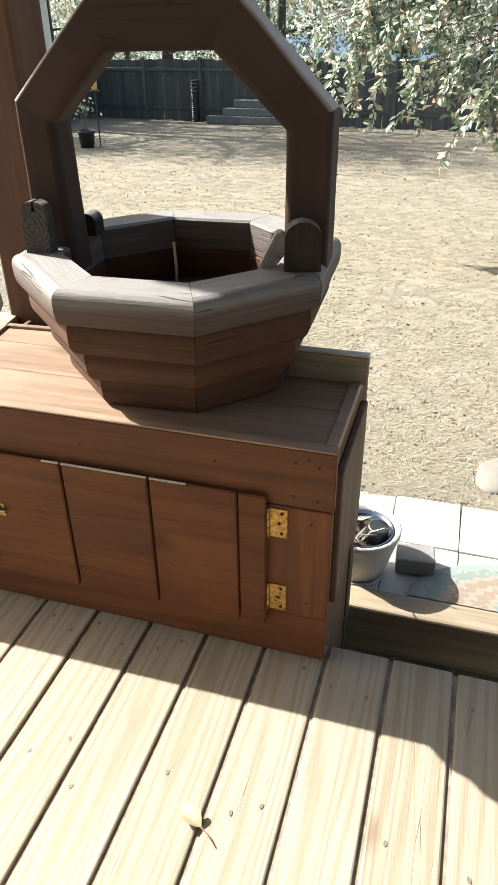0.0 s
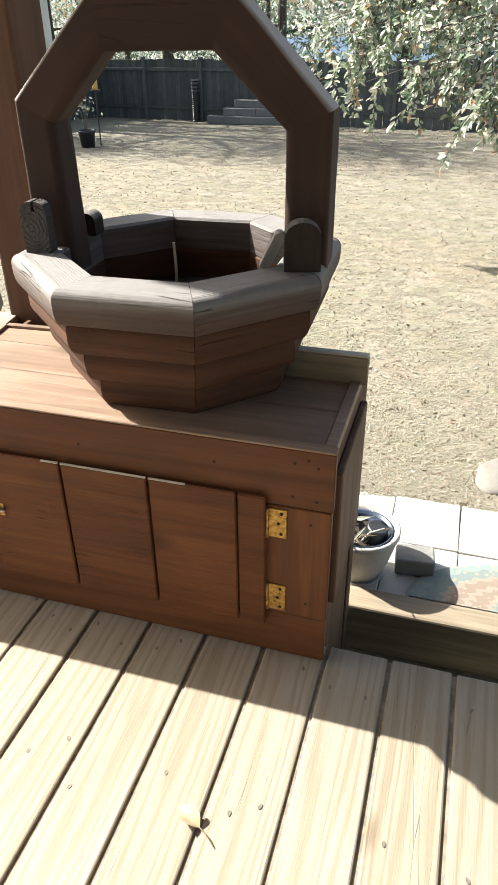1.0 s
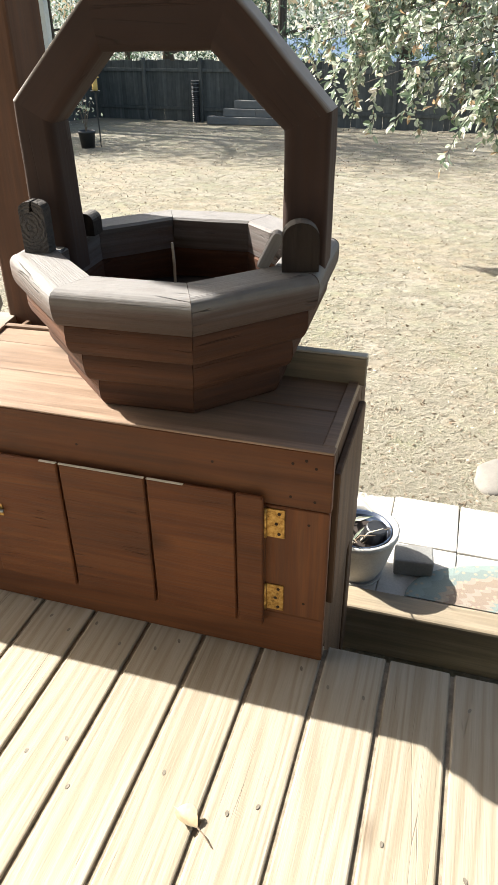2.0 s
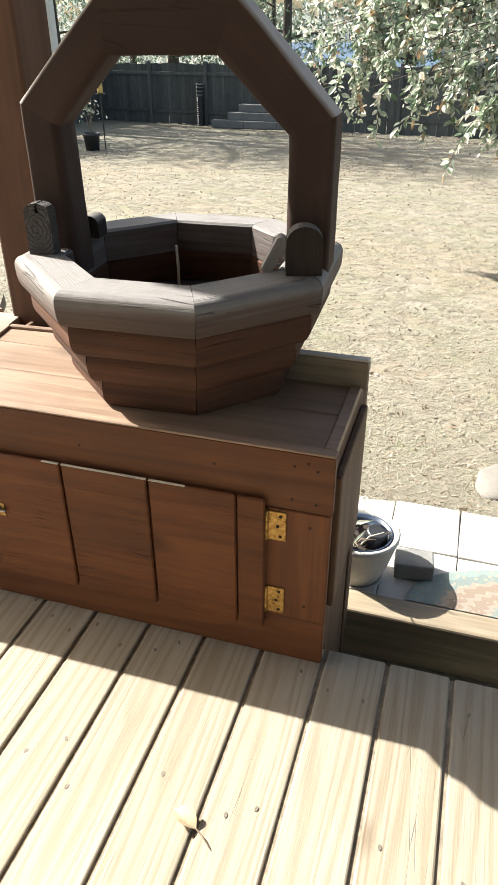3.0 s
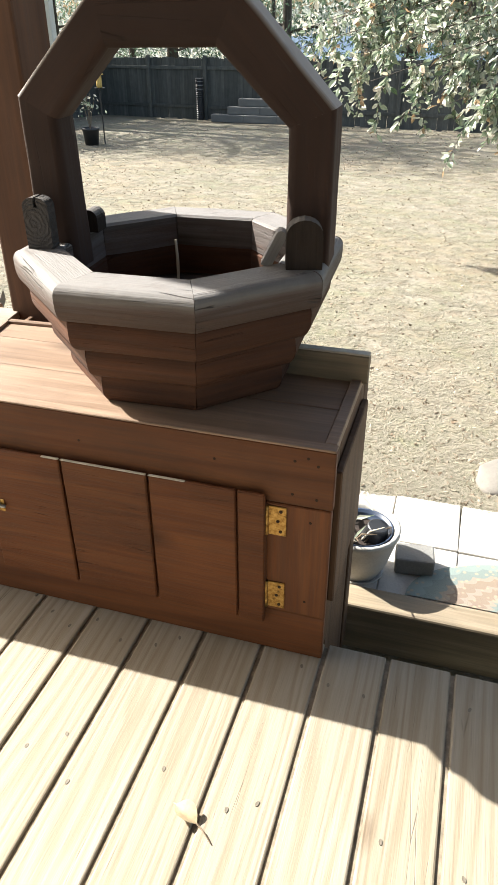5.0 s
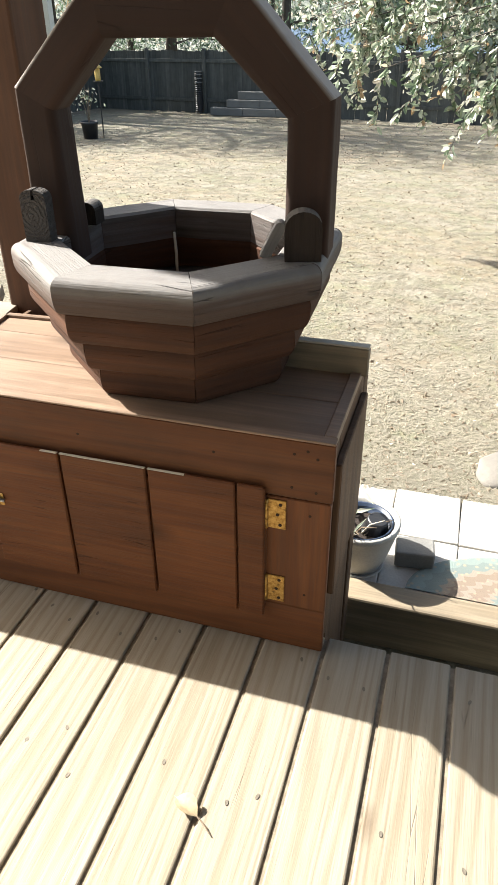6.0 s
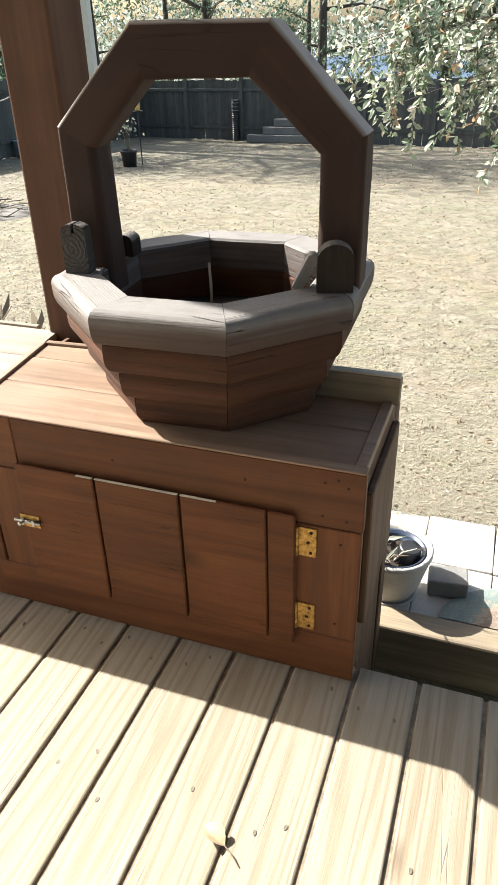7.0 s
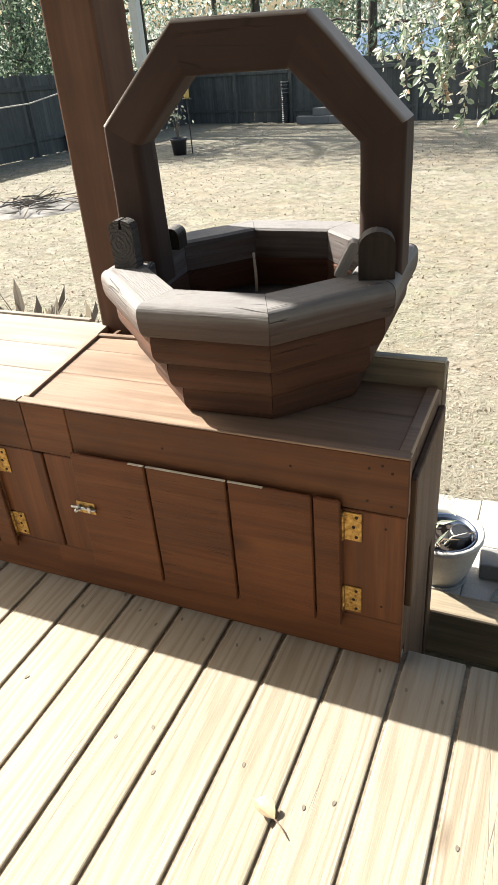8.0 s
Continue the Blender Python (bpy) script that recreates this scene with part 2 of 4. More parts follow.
def mat_material():
    k = Mat("woven_door_mat", 0.95)
    tc = k.node("ShaderNodeTexCoord")
    sep = k.node("ShaderNodeSeparateXYZ")
    k.t.links.new(tc.outputs["Object"], sep.inputs[0])
    x = k.math("DIVIDE", sep.outputs[0], 0.42)
    y = k.math("DIVIDE", sep.outputs[1], 0.245)
    r = k.math("SQRT", k.math("ADD", k.math("MULTIPLY", x, x), k.math("MULTIPLY", y, y)), 0.0)
    ang = k.math("ARCTAN2", y, x)
    scallop = k.math("MULTIPLY", k.math("ABSOLUTE", k.math("SINE", k.math("MULTIPLY", ang, 15.0), 0.0), 0.0), 0.045)
    rr = k.math("ADD", r, scallop)
    teal, tan, rust = (0.15, 0.185, 0.175), (0.235, 0.205, 0.165), (0.20, 0.155, 0.120)
    col = k.ramp(rr, (0.0, rust), (0.22, tan), (0.27, teal), (0.40, tan), (0.45, rust), (0.56, tan), (0.62, rust), (0.72, tan), (0.78, teal), (0.90, (0.18, 0.225, 0.21)))
    col.node.color_ramp.interpolation = "CONSTANT"
    dots = k.voronoi(k.coords((1, 1, 1), False), 44).outputs["Distance"]
    col = k.mix(k.ramp(dots, (0.18, 0.75), (0.32, 0.0)), col, (0.30, 0.25, 0.18))
    k.bump(k.noise(k.coords((1, 1, 1), False), 260, 3), 0.6, 0.004)
    return k.done(col)


# worn here lightens upward faces, painting in the blocks' lit top edge
DARKEND = wood("dark_weathered_block", (0.028, 0.022, 0.018), (0.05, 0.038, 0.031), (0.075, 0.058, 0.048), 2, 60, 0.9, worn=(0.16, 0.15, 0.14), relief=1.0, cracked=True, sheen=0.2)
END = end_grain("cracked_grey_end_grain")
BRASS = brass_material()
STEEL = plain("zinc_steel", (0.55, 0.56, 0.55), 0.3, 0.9)
DARKSCREW = plain("dark_screw_hole", (0.032, 0.016, 0.009), 0.95)
SOIL = plain("dark_potting_soil", (0.035, 0.025, 0.02), 1.0, vary=0.5, scale=30, relief=1.0, grain=60)
PAVER = plain("pale_concrete_paver", (0.52, 0.50, 0.46), 0.9, vary=0.2, scale=9, relief=0.4)
GREYBLOCK = plain("grey_concrete_block", (0.20, 0.20, 0.19), 0.9, vary=0.25, relief=0.5)
FARBLOCK = plain("grey_landscape_block", (0.19, 0.19, 0.18), 0.95, vary=0.25, scale=3, relief=0.5)
POTWHITE = plain("off_white_plastic", (0.44, 0.43, 0.40), 0.5, vary=0.12, relief=0.05)
POTBLUE = plain("dark_blue_plastic", (0.035, 0.055, 0.10), 0.4)
POTBLACK = plain("black_nursery_plastic", (0.022, 0.023, 0.025), 0.45)
WHITE = plain("white_painted_metal", (0.75, 0.75, 0.71), 0.5, vary=0.1, scale=6, relief=0.05)
ROPE = plain("pale_rope", (0.55, 0.52, 0.45), 0.9)
ASH = plain("pale_wood_ash", (0.24, 0.228, 0.205), 1.0, vary=0.85, scale=5, relief=1.0, grain=40)
CHAR = plain("charred_wood", (0.075, 0.068, 0.060), 0.95, vary=0.5)
STONE = plain("pale_field_stone", (0.20, 0.187, 0.165), 0.9, vary=0.25, scale=12, relief=0.5)
ROOFBLUE = plain("blue_grey_metal_roof", (0.10, 0.155, 0.235), 0.45, vary=0.2, scale=1.2)
SIDING = plain("pale_siding", (0.45, 0.44, 0.42), 0.8, scale=1.0)
BUCKET = plain("pale_blue_plastic", (0.16, 0.26, 0.32), 0.5)
YELLOW = plain("yellow_plastic", (0.60, 0.42, 0.12), 0.5)
TWIG = plain("dry_twig", (0.20, 0.15, 0.10), 0.9)
PALESTICK = plain("bleached_stick", (0.62, 0.58, 0.48), 0.8)
WILTED = leafy("wilted_brown_leaves", (0.14, 0.12, 0.09), (0.21, 0.18, 0.14), (0.30, 0.26, 0.20), 0.8, 0.3)
SCREWGREY = plain("weathered_screw", (0.17, 0.145, 0.11), 0.7)
DIRT = plain("packed_grey_dirt", (0.32, 0.27, 0.20), 1.0, vary=0.5, scale=40)
LAWN = lawn_material()
MATWEAVE = mat_material()
# the near-white third tint puts sun glints into the leaf colour
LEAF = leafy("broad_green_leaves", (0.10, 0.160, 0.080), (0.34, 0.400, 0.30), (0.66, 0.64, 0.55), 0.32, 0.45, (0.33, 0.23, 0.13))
FARLEAF = leafy("distant_green_foliage", (0.050, 0.090, 0.058), (0.098, 0.150, 0.100), (0.175, 0.220, 0.155), 0.6, 0.5)
# pale blue-grey tints paint the distance haze into the leaf colour
HAZELEAF = leafy("haze_tinted_far_foliage", (0.22, 0.26, 0.23), (0.32, 0.355, 0.325), (0.45, 0.465, 0.43), 0.6, 0.5)
DEADLEAF = leafy("fallen_dry_leaves", (0.16, 0.115, 0.075), (0.30, 0.245, 0.18), (0.50, 0.45, 0.36), 0.8, 0.25)
GRASS = leafy("dry_grass_blades", (0.280, 0.254, 0.196), (0.400, 0.370, 0.300), (0.235, 0.230, 0.165), 0.85, 0.35)


# ---- building helpers ----
def thing(name, at, label, category, group="", kind=""):
    ob = new(name)
    ob.empty_display_size = 0.05
    ob.location = at
    return tagged(ob, label, category, group, kind)


def origin(ob):
    p = Vector((0, 0, 0))
    while ob is not None:
        p += ob.location
        ob = ob.parent
    return p


def part(name, data, material, parent=None, label="", at=None, turn=(0, 0, 0), smooth=False):
    """Links a bmesh or mesh as ONE object; at: the place of its own origin in the world."""
    if isinstance(data, bmesh.types.BMesh):
        me = bpy.data.meshes.new(name)
        bmesh.ops.recalc_face_normals(data, faces=data.faces)
        data.to_mesh(me)
        data.free()
    else:
        me = data
    if smooth:
        for p in me.polygons:
            p.use_smooth = True
    for m in (material if isinstance(material, (list, tuple)) else [material]):
        if len(me.materials) < (len(material) if isinstance(material, (list, tuple)) else 1):
            me.materials.append(m)
    ob = new(name, me)
    place = Vector(at) if at is not None else (origin(parent) if parent else Vector((0, 0, 0)))
    if parent is not None:
        ob.parent = parent
        place = place - origin(parent)
    ob.matrix_basis = Matrix.LocRotScale(place, Euler([radians(a) for a in turn]), None)
    return tagged(ob, label)


def block(x, y, z, bevel=0.003, seg=1, wobble=0.0):
    """A box of that size round its own middle, with eased edges."""
    bm = bmesh.new()
    bmesh.ops.create_cube(bm, size=1.0)
    bmesh.ops.scale(bm, vec=(x, y, z), verts=bm.verts)
    if bevel:
        bmesh.ops.bevel(bm, geom=list(bm.edges), offset=bevel, segments=seg, affect="EDGES", profile=0.5)
    if wobble:
        for v in bm.verts:
            v.co += Vector((random.uniform(-1, 1), random.uniform(-1, 1), random.uniform(-1, 1))) * wobble
    return bm


def board(name, x0, x1, y0, y1, z0, z1, material, parent, label="", bevel=0.003, seg=1):
    """A board between these world limits."""
    return part(name, block(x1 - x0, y1 - y0, z1 - z0, bevel, seg), material, parent, label,
                at=((x0 + x1) / 2, (y0 + y1) / 2, (z0 + z1) / 2))


def lathe(rings, seg=28, cap=True, ribs=0, rib=0.0):
    """A turned body from (radius, height) pairs."""
    bm = bmesh.new()
    rows = []
    for r, z in rings:
        rows.append([bm.verts.new((r * (1 + (rib if ribs and i % 2 else 0)) * math.cos(2 * math.pi * i / seg),
                                   r * (1 + (rib if ribs and i % 2 else 0)) * math.sin(2 * math.pi * i / seg), z)) for i in range(seg)])
    for a, b in zip(rows, rows[1:]):
        for i in range(seg):
            bm.faces.new((a[i], a[(i + 1) % seg], b[(i + 1) % seg], b[i]))
    if cap:
        bm.faces.new(rows[0][::-1])
        bm.faces.new(rows[-1])
    return bm


def tube(points, radii, seg=8):
    """A tapered round limb through the points."""
    bm = bmesh.new()
    rows = []
    for i, p in enumerate(points):
        p = Vector(p)
        d = (Vector(points[min(i + 1, len(points) - 1)]) - Vector(points[max(i - 1, 0)])).normalized()
        a = d.orthogonal().normalized()
        b = d.cross(a)
        r = radii[i] if isinstance(radii, (list, tuple)) else radii
        rows.append([bm.verts.new(p + (a * math.cos(2 * math.pi * k / seg) + b * math.sin(2 * math.pi * k / seg)) * r) for k in range(seg)])
    for a, b in zip(rows, rows[1:]):
        # match the nearest start, so that the skin does not twist
        j = min(range(seg), key=lambda q: (b[q].co - a[0].co).length)
        b[:] = b[j:] + b[:j]
        if (b[1].co - a[1].co).length > (b[-1].co - a[1].co).length:
            b[:] = [b[0]] + b[:0:-1]
        for k in range(seg):
            bm.faces.new((a[k], a[(k + 1) % seg], b[(k + 1) % seg], b[k]))
    bm.faces.new(rows[0])
    bm.faces.new(rows[-1])
    return bm


def quads(name, centres, along, across, fold=0.0):
    """Many separate leaf blades: pointed, of four corners each, from arrays of middles and half axes."""
    n = len(centres)
    mid = np.cross(along, across)
    mid /= np.linalg.norm(mid, axis=1, keepdims=True) + 1e-9
    w = np.linalg.norm(across, axis=1, keepdims=True)
    co = np.stack([centres - along, centres + across + mid * w * fold, centres + along, centres - across + mid * w * fold], 1).reshape(-1, 3)
    faces = np.arange(4 * n).reshape(-1, 4)
    tri = np.concatenate([faces[:, [0, 1, 2]], faces[:, [0, 2, 3]]]) if fold else faces
    me = bpy.data.meshes.new(name)
    me.from_pydata(co.tolist(), [], tri.tolist())
    return me


def blades(name, centres, along, across, curl=0.3):
    """Separate leaves with rounded sides and a folded midrib: six corners each."""
    n = len(centres)
    up = np.cross(along, across)
    up /= np.linalg.norm(up, axis=1, keepdims=True) + 1e-9
    w = np.linalg.norm(across, axis=1, keepdims=True) * curl
    rows = [centres - along, centres - along * 0.35 + across + up * w, centres + along * 0.4 + across * 0.8 + up * w,
            centres + along - up * w * 0.8, centres + along * 0.4 - across * 0.8 + up * w, centres - along * 0.35 - across + up * w]
    co = np.stack(rows, 1).reshape(-1, 3)
    f = np.arange(6 * n).reshape(-1, 6)
    tri = np.concatenate([f[:, [0, 1, 2, 3]], f[:, [0, 3, 4, 5]]])
    me = bpy.data.meshes.new(name)
    me.from_pydata(co.tolist(), [], tri.tolist())
    return me


rng = np.random.default_rng(7)


# ---- the large structure ----
GROUND, SLOPE = -0.30, 0.0557


def ground_z(y):
    if y < 0.5:
        return -0.46                   # the hollow in front of the edging timber
    return GROUND - SLOPE * max(0.0, min(y, 60.0) - 1.2)


def build_ground():
    ys = [-60, -8, -2, 0.3, 0.495, 0.53, 0.8, 1.2] + [1.2 + 0.6 * i for i in range(1, 40)] + [28, 36, 48, 60, 200, 900]
    xs = [-900, -200, -60] + [-30 + 1.0 * i for i in range(0, 46)] + [30, 60, 200, 900]
    bm = bmesh.new()
    grid = [[bm.verts.new((x, y, ground_z(y) - (0.04 if 0.5 < y < 1.0 else 0) + (0.03 * noise.noise(Vector((x * 0.5, y * 0.5, 0))) if 16 < y < 40 and -30 < x < 20 else 0))) for x in xs] for y in ys]
    for a, b in zip(grid, grid[1:]):
        for i in range(len(xs) - 1):
            bm.faces.new((a[i], a[i + 1], b[i + 1], b[i]))
    tagged(part("ground", bm, LAWN, smooth=True), "dry tan autumn lawn sloping gently to the fence", "lawn", kind="structure")


build_ground()


def build_porch():
    """The porch roof over the deck and the house wall behind it: both unseen, added to cut the sky light."""
    r = thing("porch_roof", (0.45, -1.1, 2.70), "unseen plain boarded porch ceiling keeping sky light off the deck", "ceiling", kind="structure")
    part("ceiling", block(5.5, 3.5, 0.06, 0.004), CEILWOOD, r, at=(0.45, -1.05, 2.732))
    part("roof_beam", block(5.5, 0.09, 0.19, 0.004), POST, r, at=(0.45, 0.556, 2.603))
    w = part("wall_house", block(5.5, 0.12, 3.15, 0.004), SIDING, None, at=(0.45, -2.70, 1.115))
    tagged(w, "unseen pale house wall closing the porch", "wall", kind="structure")


build_porch()

PITCH, GAP = 0.146, 0.0105


def build_deck():
    deck = thing("deck_floor", (0, -1, -0.04), "sun-bleached pine deck floor of parallel boards", "deck", kind="structure")
    joist = block(4.4, 0.04, 0.16, 0.003)
    part("joist", joist, FENCE, deck, at=(-0.6, -0.02, -0.125))
    part("joist", block(4.4, 0.04, 0.16, 0.003), FENCE, deck, at=(-0.6, -1.2, -0.125))
    part("joist", block(4.4, 0.04, 0.16, 0.003), FENCE, deck, at=(-0.6, -2.4, -0.125))
    me = strip = None
    for k in range(-19, 12):
        bm_len = 2.65
        gap_at = ((k + 1) * PITCH, 0.045 - bm_len / 2, -0.0205)
        if strip is None:
            strip = part("gap_dirt", block(GAP - 0.0004, bm_len - 0.01, 0.026, 0), DIRT, deck, "grey dirt packed between the boards", at=gap_at).data
        else:
            part("gap_dirt", strip, DIRT, deck, "grey dirt packed between the boards", at=gap_at)
        if me is None:
            first = part("deck_board", block(PITCH - GAP, bm_len, 0.038, 0.004, 2), DECK, deck, at=((k + 0.5) * PITCH, 0.047 - bm_len / 2, -0.019))
            me = first.data
        else:
            part("deck_board", me, DECK, deck, at=((k + 0.5) * PITCH, 0.047 - bm_len / 2 - random.uniform(0, 0.004), -0.019 - random.uniform(0, 0.002)))
    dent = None
    for k in range(-9, 5):
        for f in (0.22, 0.76):
            for y in (-0.385, -0.02):
                if random.random() < 0.35:
                    continue
                at = ((k + f + random.uniform(-0.12, 0.12)) * PITCH, y + random.uniform(-0.07, 0.05), 0.0)
                turn = (0, 0, random.uniform(60, 120))
                if dent is None:
                    bm = lathe([(0.0042, -0.002), (0.0042, 0.0004), (0.002, 0.0002)], 8)
                    bmesh.ops.scale(bm, vec=(1.5, 0.8, 1.0), verts=bm.verts)
                    dent = part("screw_head", bm, SCREWGREY, deck, "dark weathered deck screw", at=at, turn=turn).data
                else:
                    part("screw_head", dent, SCREWGREY, deck, "dark weathered deck screw", at=at, turn=turn)


def build_step():
    step = thing("edging_timber", (0.62, 0.522, -0.46), "weathered wooden edging timber between deck and pavers", "edging", kind="structure")
    part("timber", block(1.94, 0.094, 0.185, 0.008, 2), STEPWOOD, step, at=(0.368, 0.523, -0.3675))


build_step()


def build_pavers():
    pave = thing("pavement", (0.4, 0.8, GROUND), "sunlit pale square concrete pavers beside the lawn", "pavers", kind="structure")
    me = None
    for i in range(-2, 6):
        for j in range(2):
            if i == -2 and j < 1:
                continue
            at = (0.065 + 0.24 * i + 0.12, 0.575 + 0.278 * j + 0.139, GROUND - 0.021 + random.uniform(-0.003, 0.004))
            if me is None:
                ob = part("paver", block(0.236, 0.274, 0.05, 0.005, 2), PAVER, pave, at=at)
                me = ob.data
            else:
                part("paver", me, PAVER, pave, at=at, turn=(0, 0, random.uniform(-1.2, 1.2)))


# ---- the two cabinets ----
W = 0.94                      # width of one cabinet
X1, TOPZ, DEPTH = -0.012, 0.572, 0.468
ASKEW = math.tan(radians(7.5))
OUT = 0.06                    # slope of the front cabinet's back edge


def hinge(parent, x, z, flip=1):
    """A worn brass butt hinge: two leaves' plate, knuckle and screws. x: the side of the knuckle."""
    h = part("hinge", block(0.040, 0.003, 0.074, 0.0012), BRASS, parent, "worn brass hinge", at=(x + flip * 0.022, -0.0098, z))
    k = lathe([(0.0045, -0.037), (0.0045, -0.013), (0.0040, -0.0125), (0.0040, -0.0118), (0.0045, -0.011), (0.0045, 0.011), (0.0040, 0.0118), (0.0045, 0.013), (0.0045, 0.037)], 10)
    part("knuckle", k, BRASS, h, at=(x, -0.0125, z), smooth=True)
    for dx, dz in ((0.030, 0.026), (0.024, 0.0), (0.030, -0.026)):
        part("screw", lathe([(0.0038, 0.0), (0.0038, 0.001), (0.002, 0.0016)], 10), DARKSCREW, h, at=(x + flip * dx, -0.0112, z + dz), turn=(90, 0, 0))


def cabinet(x1, label, depth=DEPTH, edged=True, mirror=False, top=None):
    top = top or LIDTOP
    x0 = x1 - W
    c = thing("storage_cabinet", ((x0 + x1) / 2, DEPTH / 2, 0), label, "cabinet", group="deck cabinets")

    def X(a, b):
        """Limits measured from the hinge end."""
        return (x1 - b, x1 - a) if not mirror else (x0 + a, x0 + b)
    # box behind the face boards
    bm = block(W - 0.024, depth - 0.024, TOPZ - 0.032, 0.0015)
    for v in bm.verts:
        if edged and v.co.y > 0:
            v.co.y -= OUT * (W / 2 - v.co.x)
    part("body", bm, STAIN, c, at=((x0 + x1) / 2, depth / 2, (TOPZ - 0.028) / 2))
    # face frame
    board("top_rail", *X(-0.011, 0.805), -0.008, 0.012, 0.4275, TOPZ - 0.006, STAIN, c, bevel=0.0025)
    board("top_rail", *X(0.806, W), -0.008, 0.012, 0.4275, TOPZ - 0.006, STAIN, c, bevel=0.0025)
    board("base_rail", *X(-0.008, W), -0.006, 0.012, 0.0, 0.1265, STAIN, c, bevel=0.0025)
    board("stile", *X(-0.009, 0.128), -0.008, 0.012, 0.1285, 0.4255, STAIN_V, c, bevel=0.0025)
    board("stile", *X(0.815, 0.905), -0.008, 0.012, 0.1285, 0.4255, STAIN_V, c, bevel=0.0025)
    board("stile", *X(0.908, W - 0.002), -0.012, 0.012, 0.1285, 0.4255, STAIN_V, c, bevel=0.0025)
    # door of wide boards, with a narrow end strip
    d = part("door", block(0.69, 0.010, 0.30, 0.002), STAIN, c, "plank door with three wide boards", at=(sum(X(0.128, 0.812)) / 2, -0.010, 0.275))
    for a, b, hgt in ((0.126, 0.185, 0.452), (0.189, 0.383, 0.452), (0.389, 0.592, 0.452), (0.598, 0.806, 0.452)):
        board("door_board", *X(a, b), -0.026, -0.0145, 0.098, hgt, STAIN_DOOR, d, bevel=0.003)
    # thin pale strips stand in for the line of light along the board tops
    for a, b in ((0.30, 0.383), (0.389, 0.592), (0.598, 0.640)):
        board("worn_edge", *X(a, b), -0.0262, -0.020, 0.4515, 0.4528, PALESTICK, d, "bare pale wood edge", bevel=0.0)
    for z in (0.382, 0.176):
        hinge(c, X(0.125, 0.125)[0], z, -1 if mirror else 1)
    # side panels in the shade-toned stain with a plank on them, reaching below the deck
    for sx, s in ((x1, 1), (x0, -1)):
        if (s == 1) == mirror or s == -1:
            continue
        board("side_frame", sx - 0.012, sx + 0.004, 0.013, 0.085, 0.0, TOPZ - 0.010, STAIN_SIDE, c)
        board("side_frame", sx - 0.012, sx + 0.004, 0.395, DEPTH, -0.40, TOPZ - 0.010, STAIN_SIDE, c)
        board("side_frame", sx - 0.012, sx + 0.004, 0.087, 0.393, 0.47, TOPZ - 0.010, STAIN_SIDE, c)
        board("side_panel", sx - 0.012, sx - 0.001, 0.087, 0.393, -0.40, 0.468, STAIN_SIDE, c)
        board("side_plank", sx + 0.0045, sx + 0.020, 0.030, 0.36, 0.15, 0.50, STAIN_SIDE, c)
    # top planks inside a raised edging
    ys = (0.016, 0.165, 0.312, depth - 0.016)
    for a, b in zip(ys, ys[1:]):
        strip = X1 - W - 0.020 - ASKEW * ((a + b) / 2 - 0.236)        # middle of the strip between the tops
        right = x1 - 0.017 if edged else strip - 0.0055
        far = strip + 0.0055 if edged else x0
        bm = block(right - far, b - a - 0.0024, 0.02, 0.002)
        for v in bm.verts:
            if (v.co.x < 0) == edged:
                v.co.x -= ASKEW * v.co.y
        if edged and b == ys[-1]:
            # the back of this top runs out of square
            for v in bm.verts:
                if v.co.y > 0:
                    v.co.y -= OUT * (right - (far + right) / 2 - v.co.x)
        part("top_plank", bm, top, c, at=((far + right) / 2, (a + b) / 2, TOPZ - 0.016 + random.uniform(-0.001, 0.001)))
    board("edging", x0, x1 + (0.011 if edged else 0), -0.010, 0.0155, TOPZ - 0.0055, TOPZ, top, c, bevel=0.0015)
    if edged:
        part("edging", block(W + 0.035, 0.0155, 0.024, 0.0015), LIDTOP, c, at=((x0 + x1) / 2 - 0.017, depth - 0.008 - OUT * (W / 2 + 0.017), TOPZ - 0.010), turn=(0, 0, math.degrees(math.atan(OUT))))
    else:
        board("edging", x0 + 0.09, x1 - 0.13, depth - 0.0155, depth, TOPZ - 0.022, TOPZ, top, c, bevel=0.0015)
    if edged:
        board("edging", x1 - 0.0165, x1 + 0.007, 0.016, depth - 0.016, TOPZ - 0.022, TOPZ + 0.0005, LIDTOP, c, bevel=0.0015)
        # the strip over the joint of the two tops runs a little askew
        part("edging", block(0.017, 0.385, 0.026, 0.0015), LIDTOP_Y, c, at=(x0 - 0.020 + 0.029 * ASKEW, 0.207, TOPZ - 0.011), turn=(0, 0, 7.5))
    return c, X


front_cabinet, XA = cabinet(X1, "red-brown stained wooden storage cabinet with plank door and brass hinges")
# the slide bolt on the door's free end
bolt = part("slide_bolt", block(0.055, 0.003, 0.034, 0.001), BRASS, front_cabinet, "small zinc slide bolt on a brass plate", at=(-0.802, -0.0275, 0.295))
part("rod", lathe([(0.0045, -0.036), (0.0045, 0.036)], 10), STEEL, bolt, at=(-0.806, -0.033, 0.296), turn=(0, 90, 0), smooth=True)
part("knob", lathe([(0.003, 0.0), (0.003, 0.012), (0.005, 0.013), (0.005, 0.018)], 10), STEEL, bolt, at=(-0.816, -0.034, 0.296), turn=(80, 0, 0), smooth=True)
for bx in (-0.788, -0.818):
    part("keeper", block(0.007, 0.012, 0.018, 0.002), STEEL, bolt, at=(bx, -0.033, 0.296))
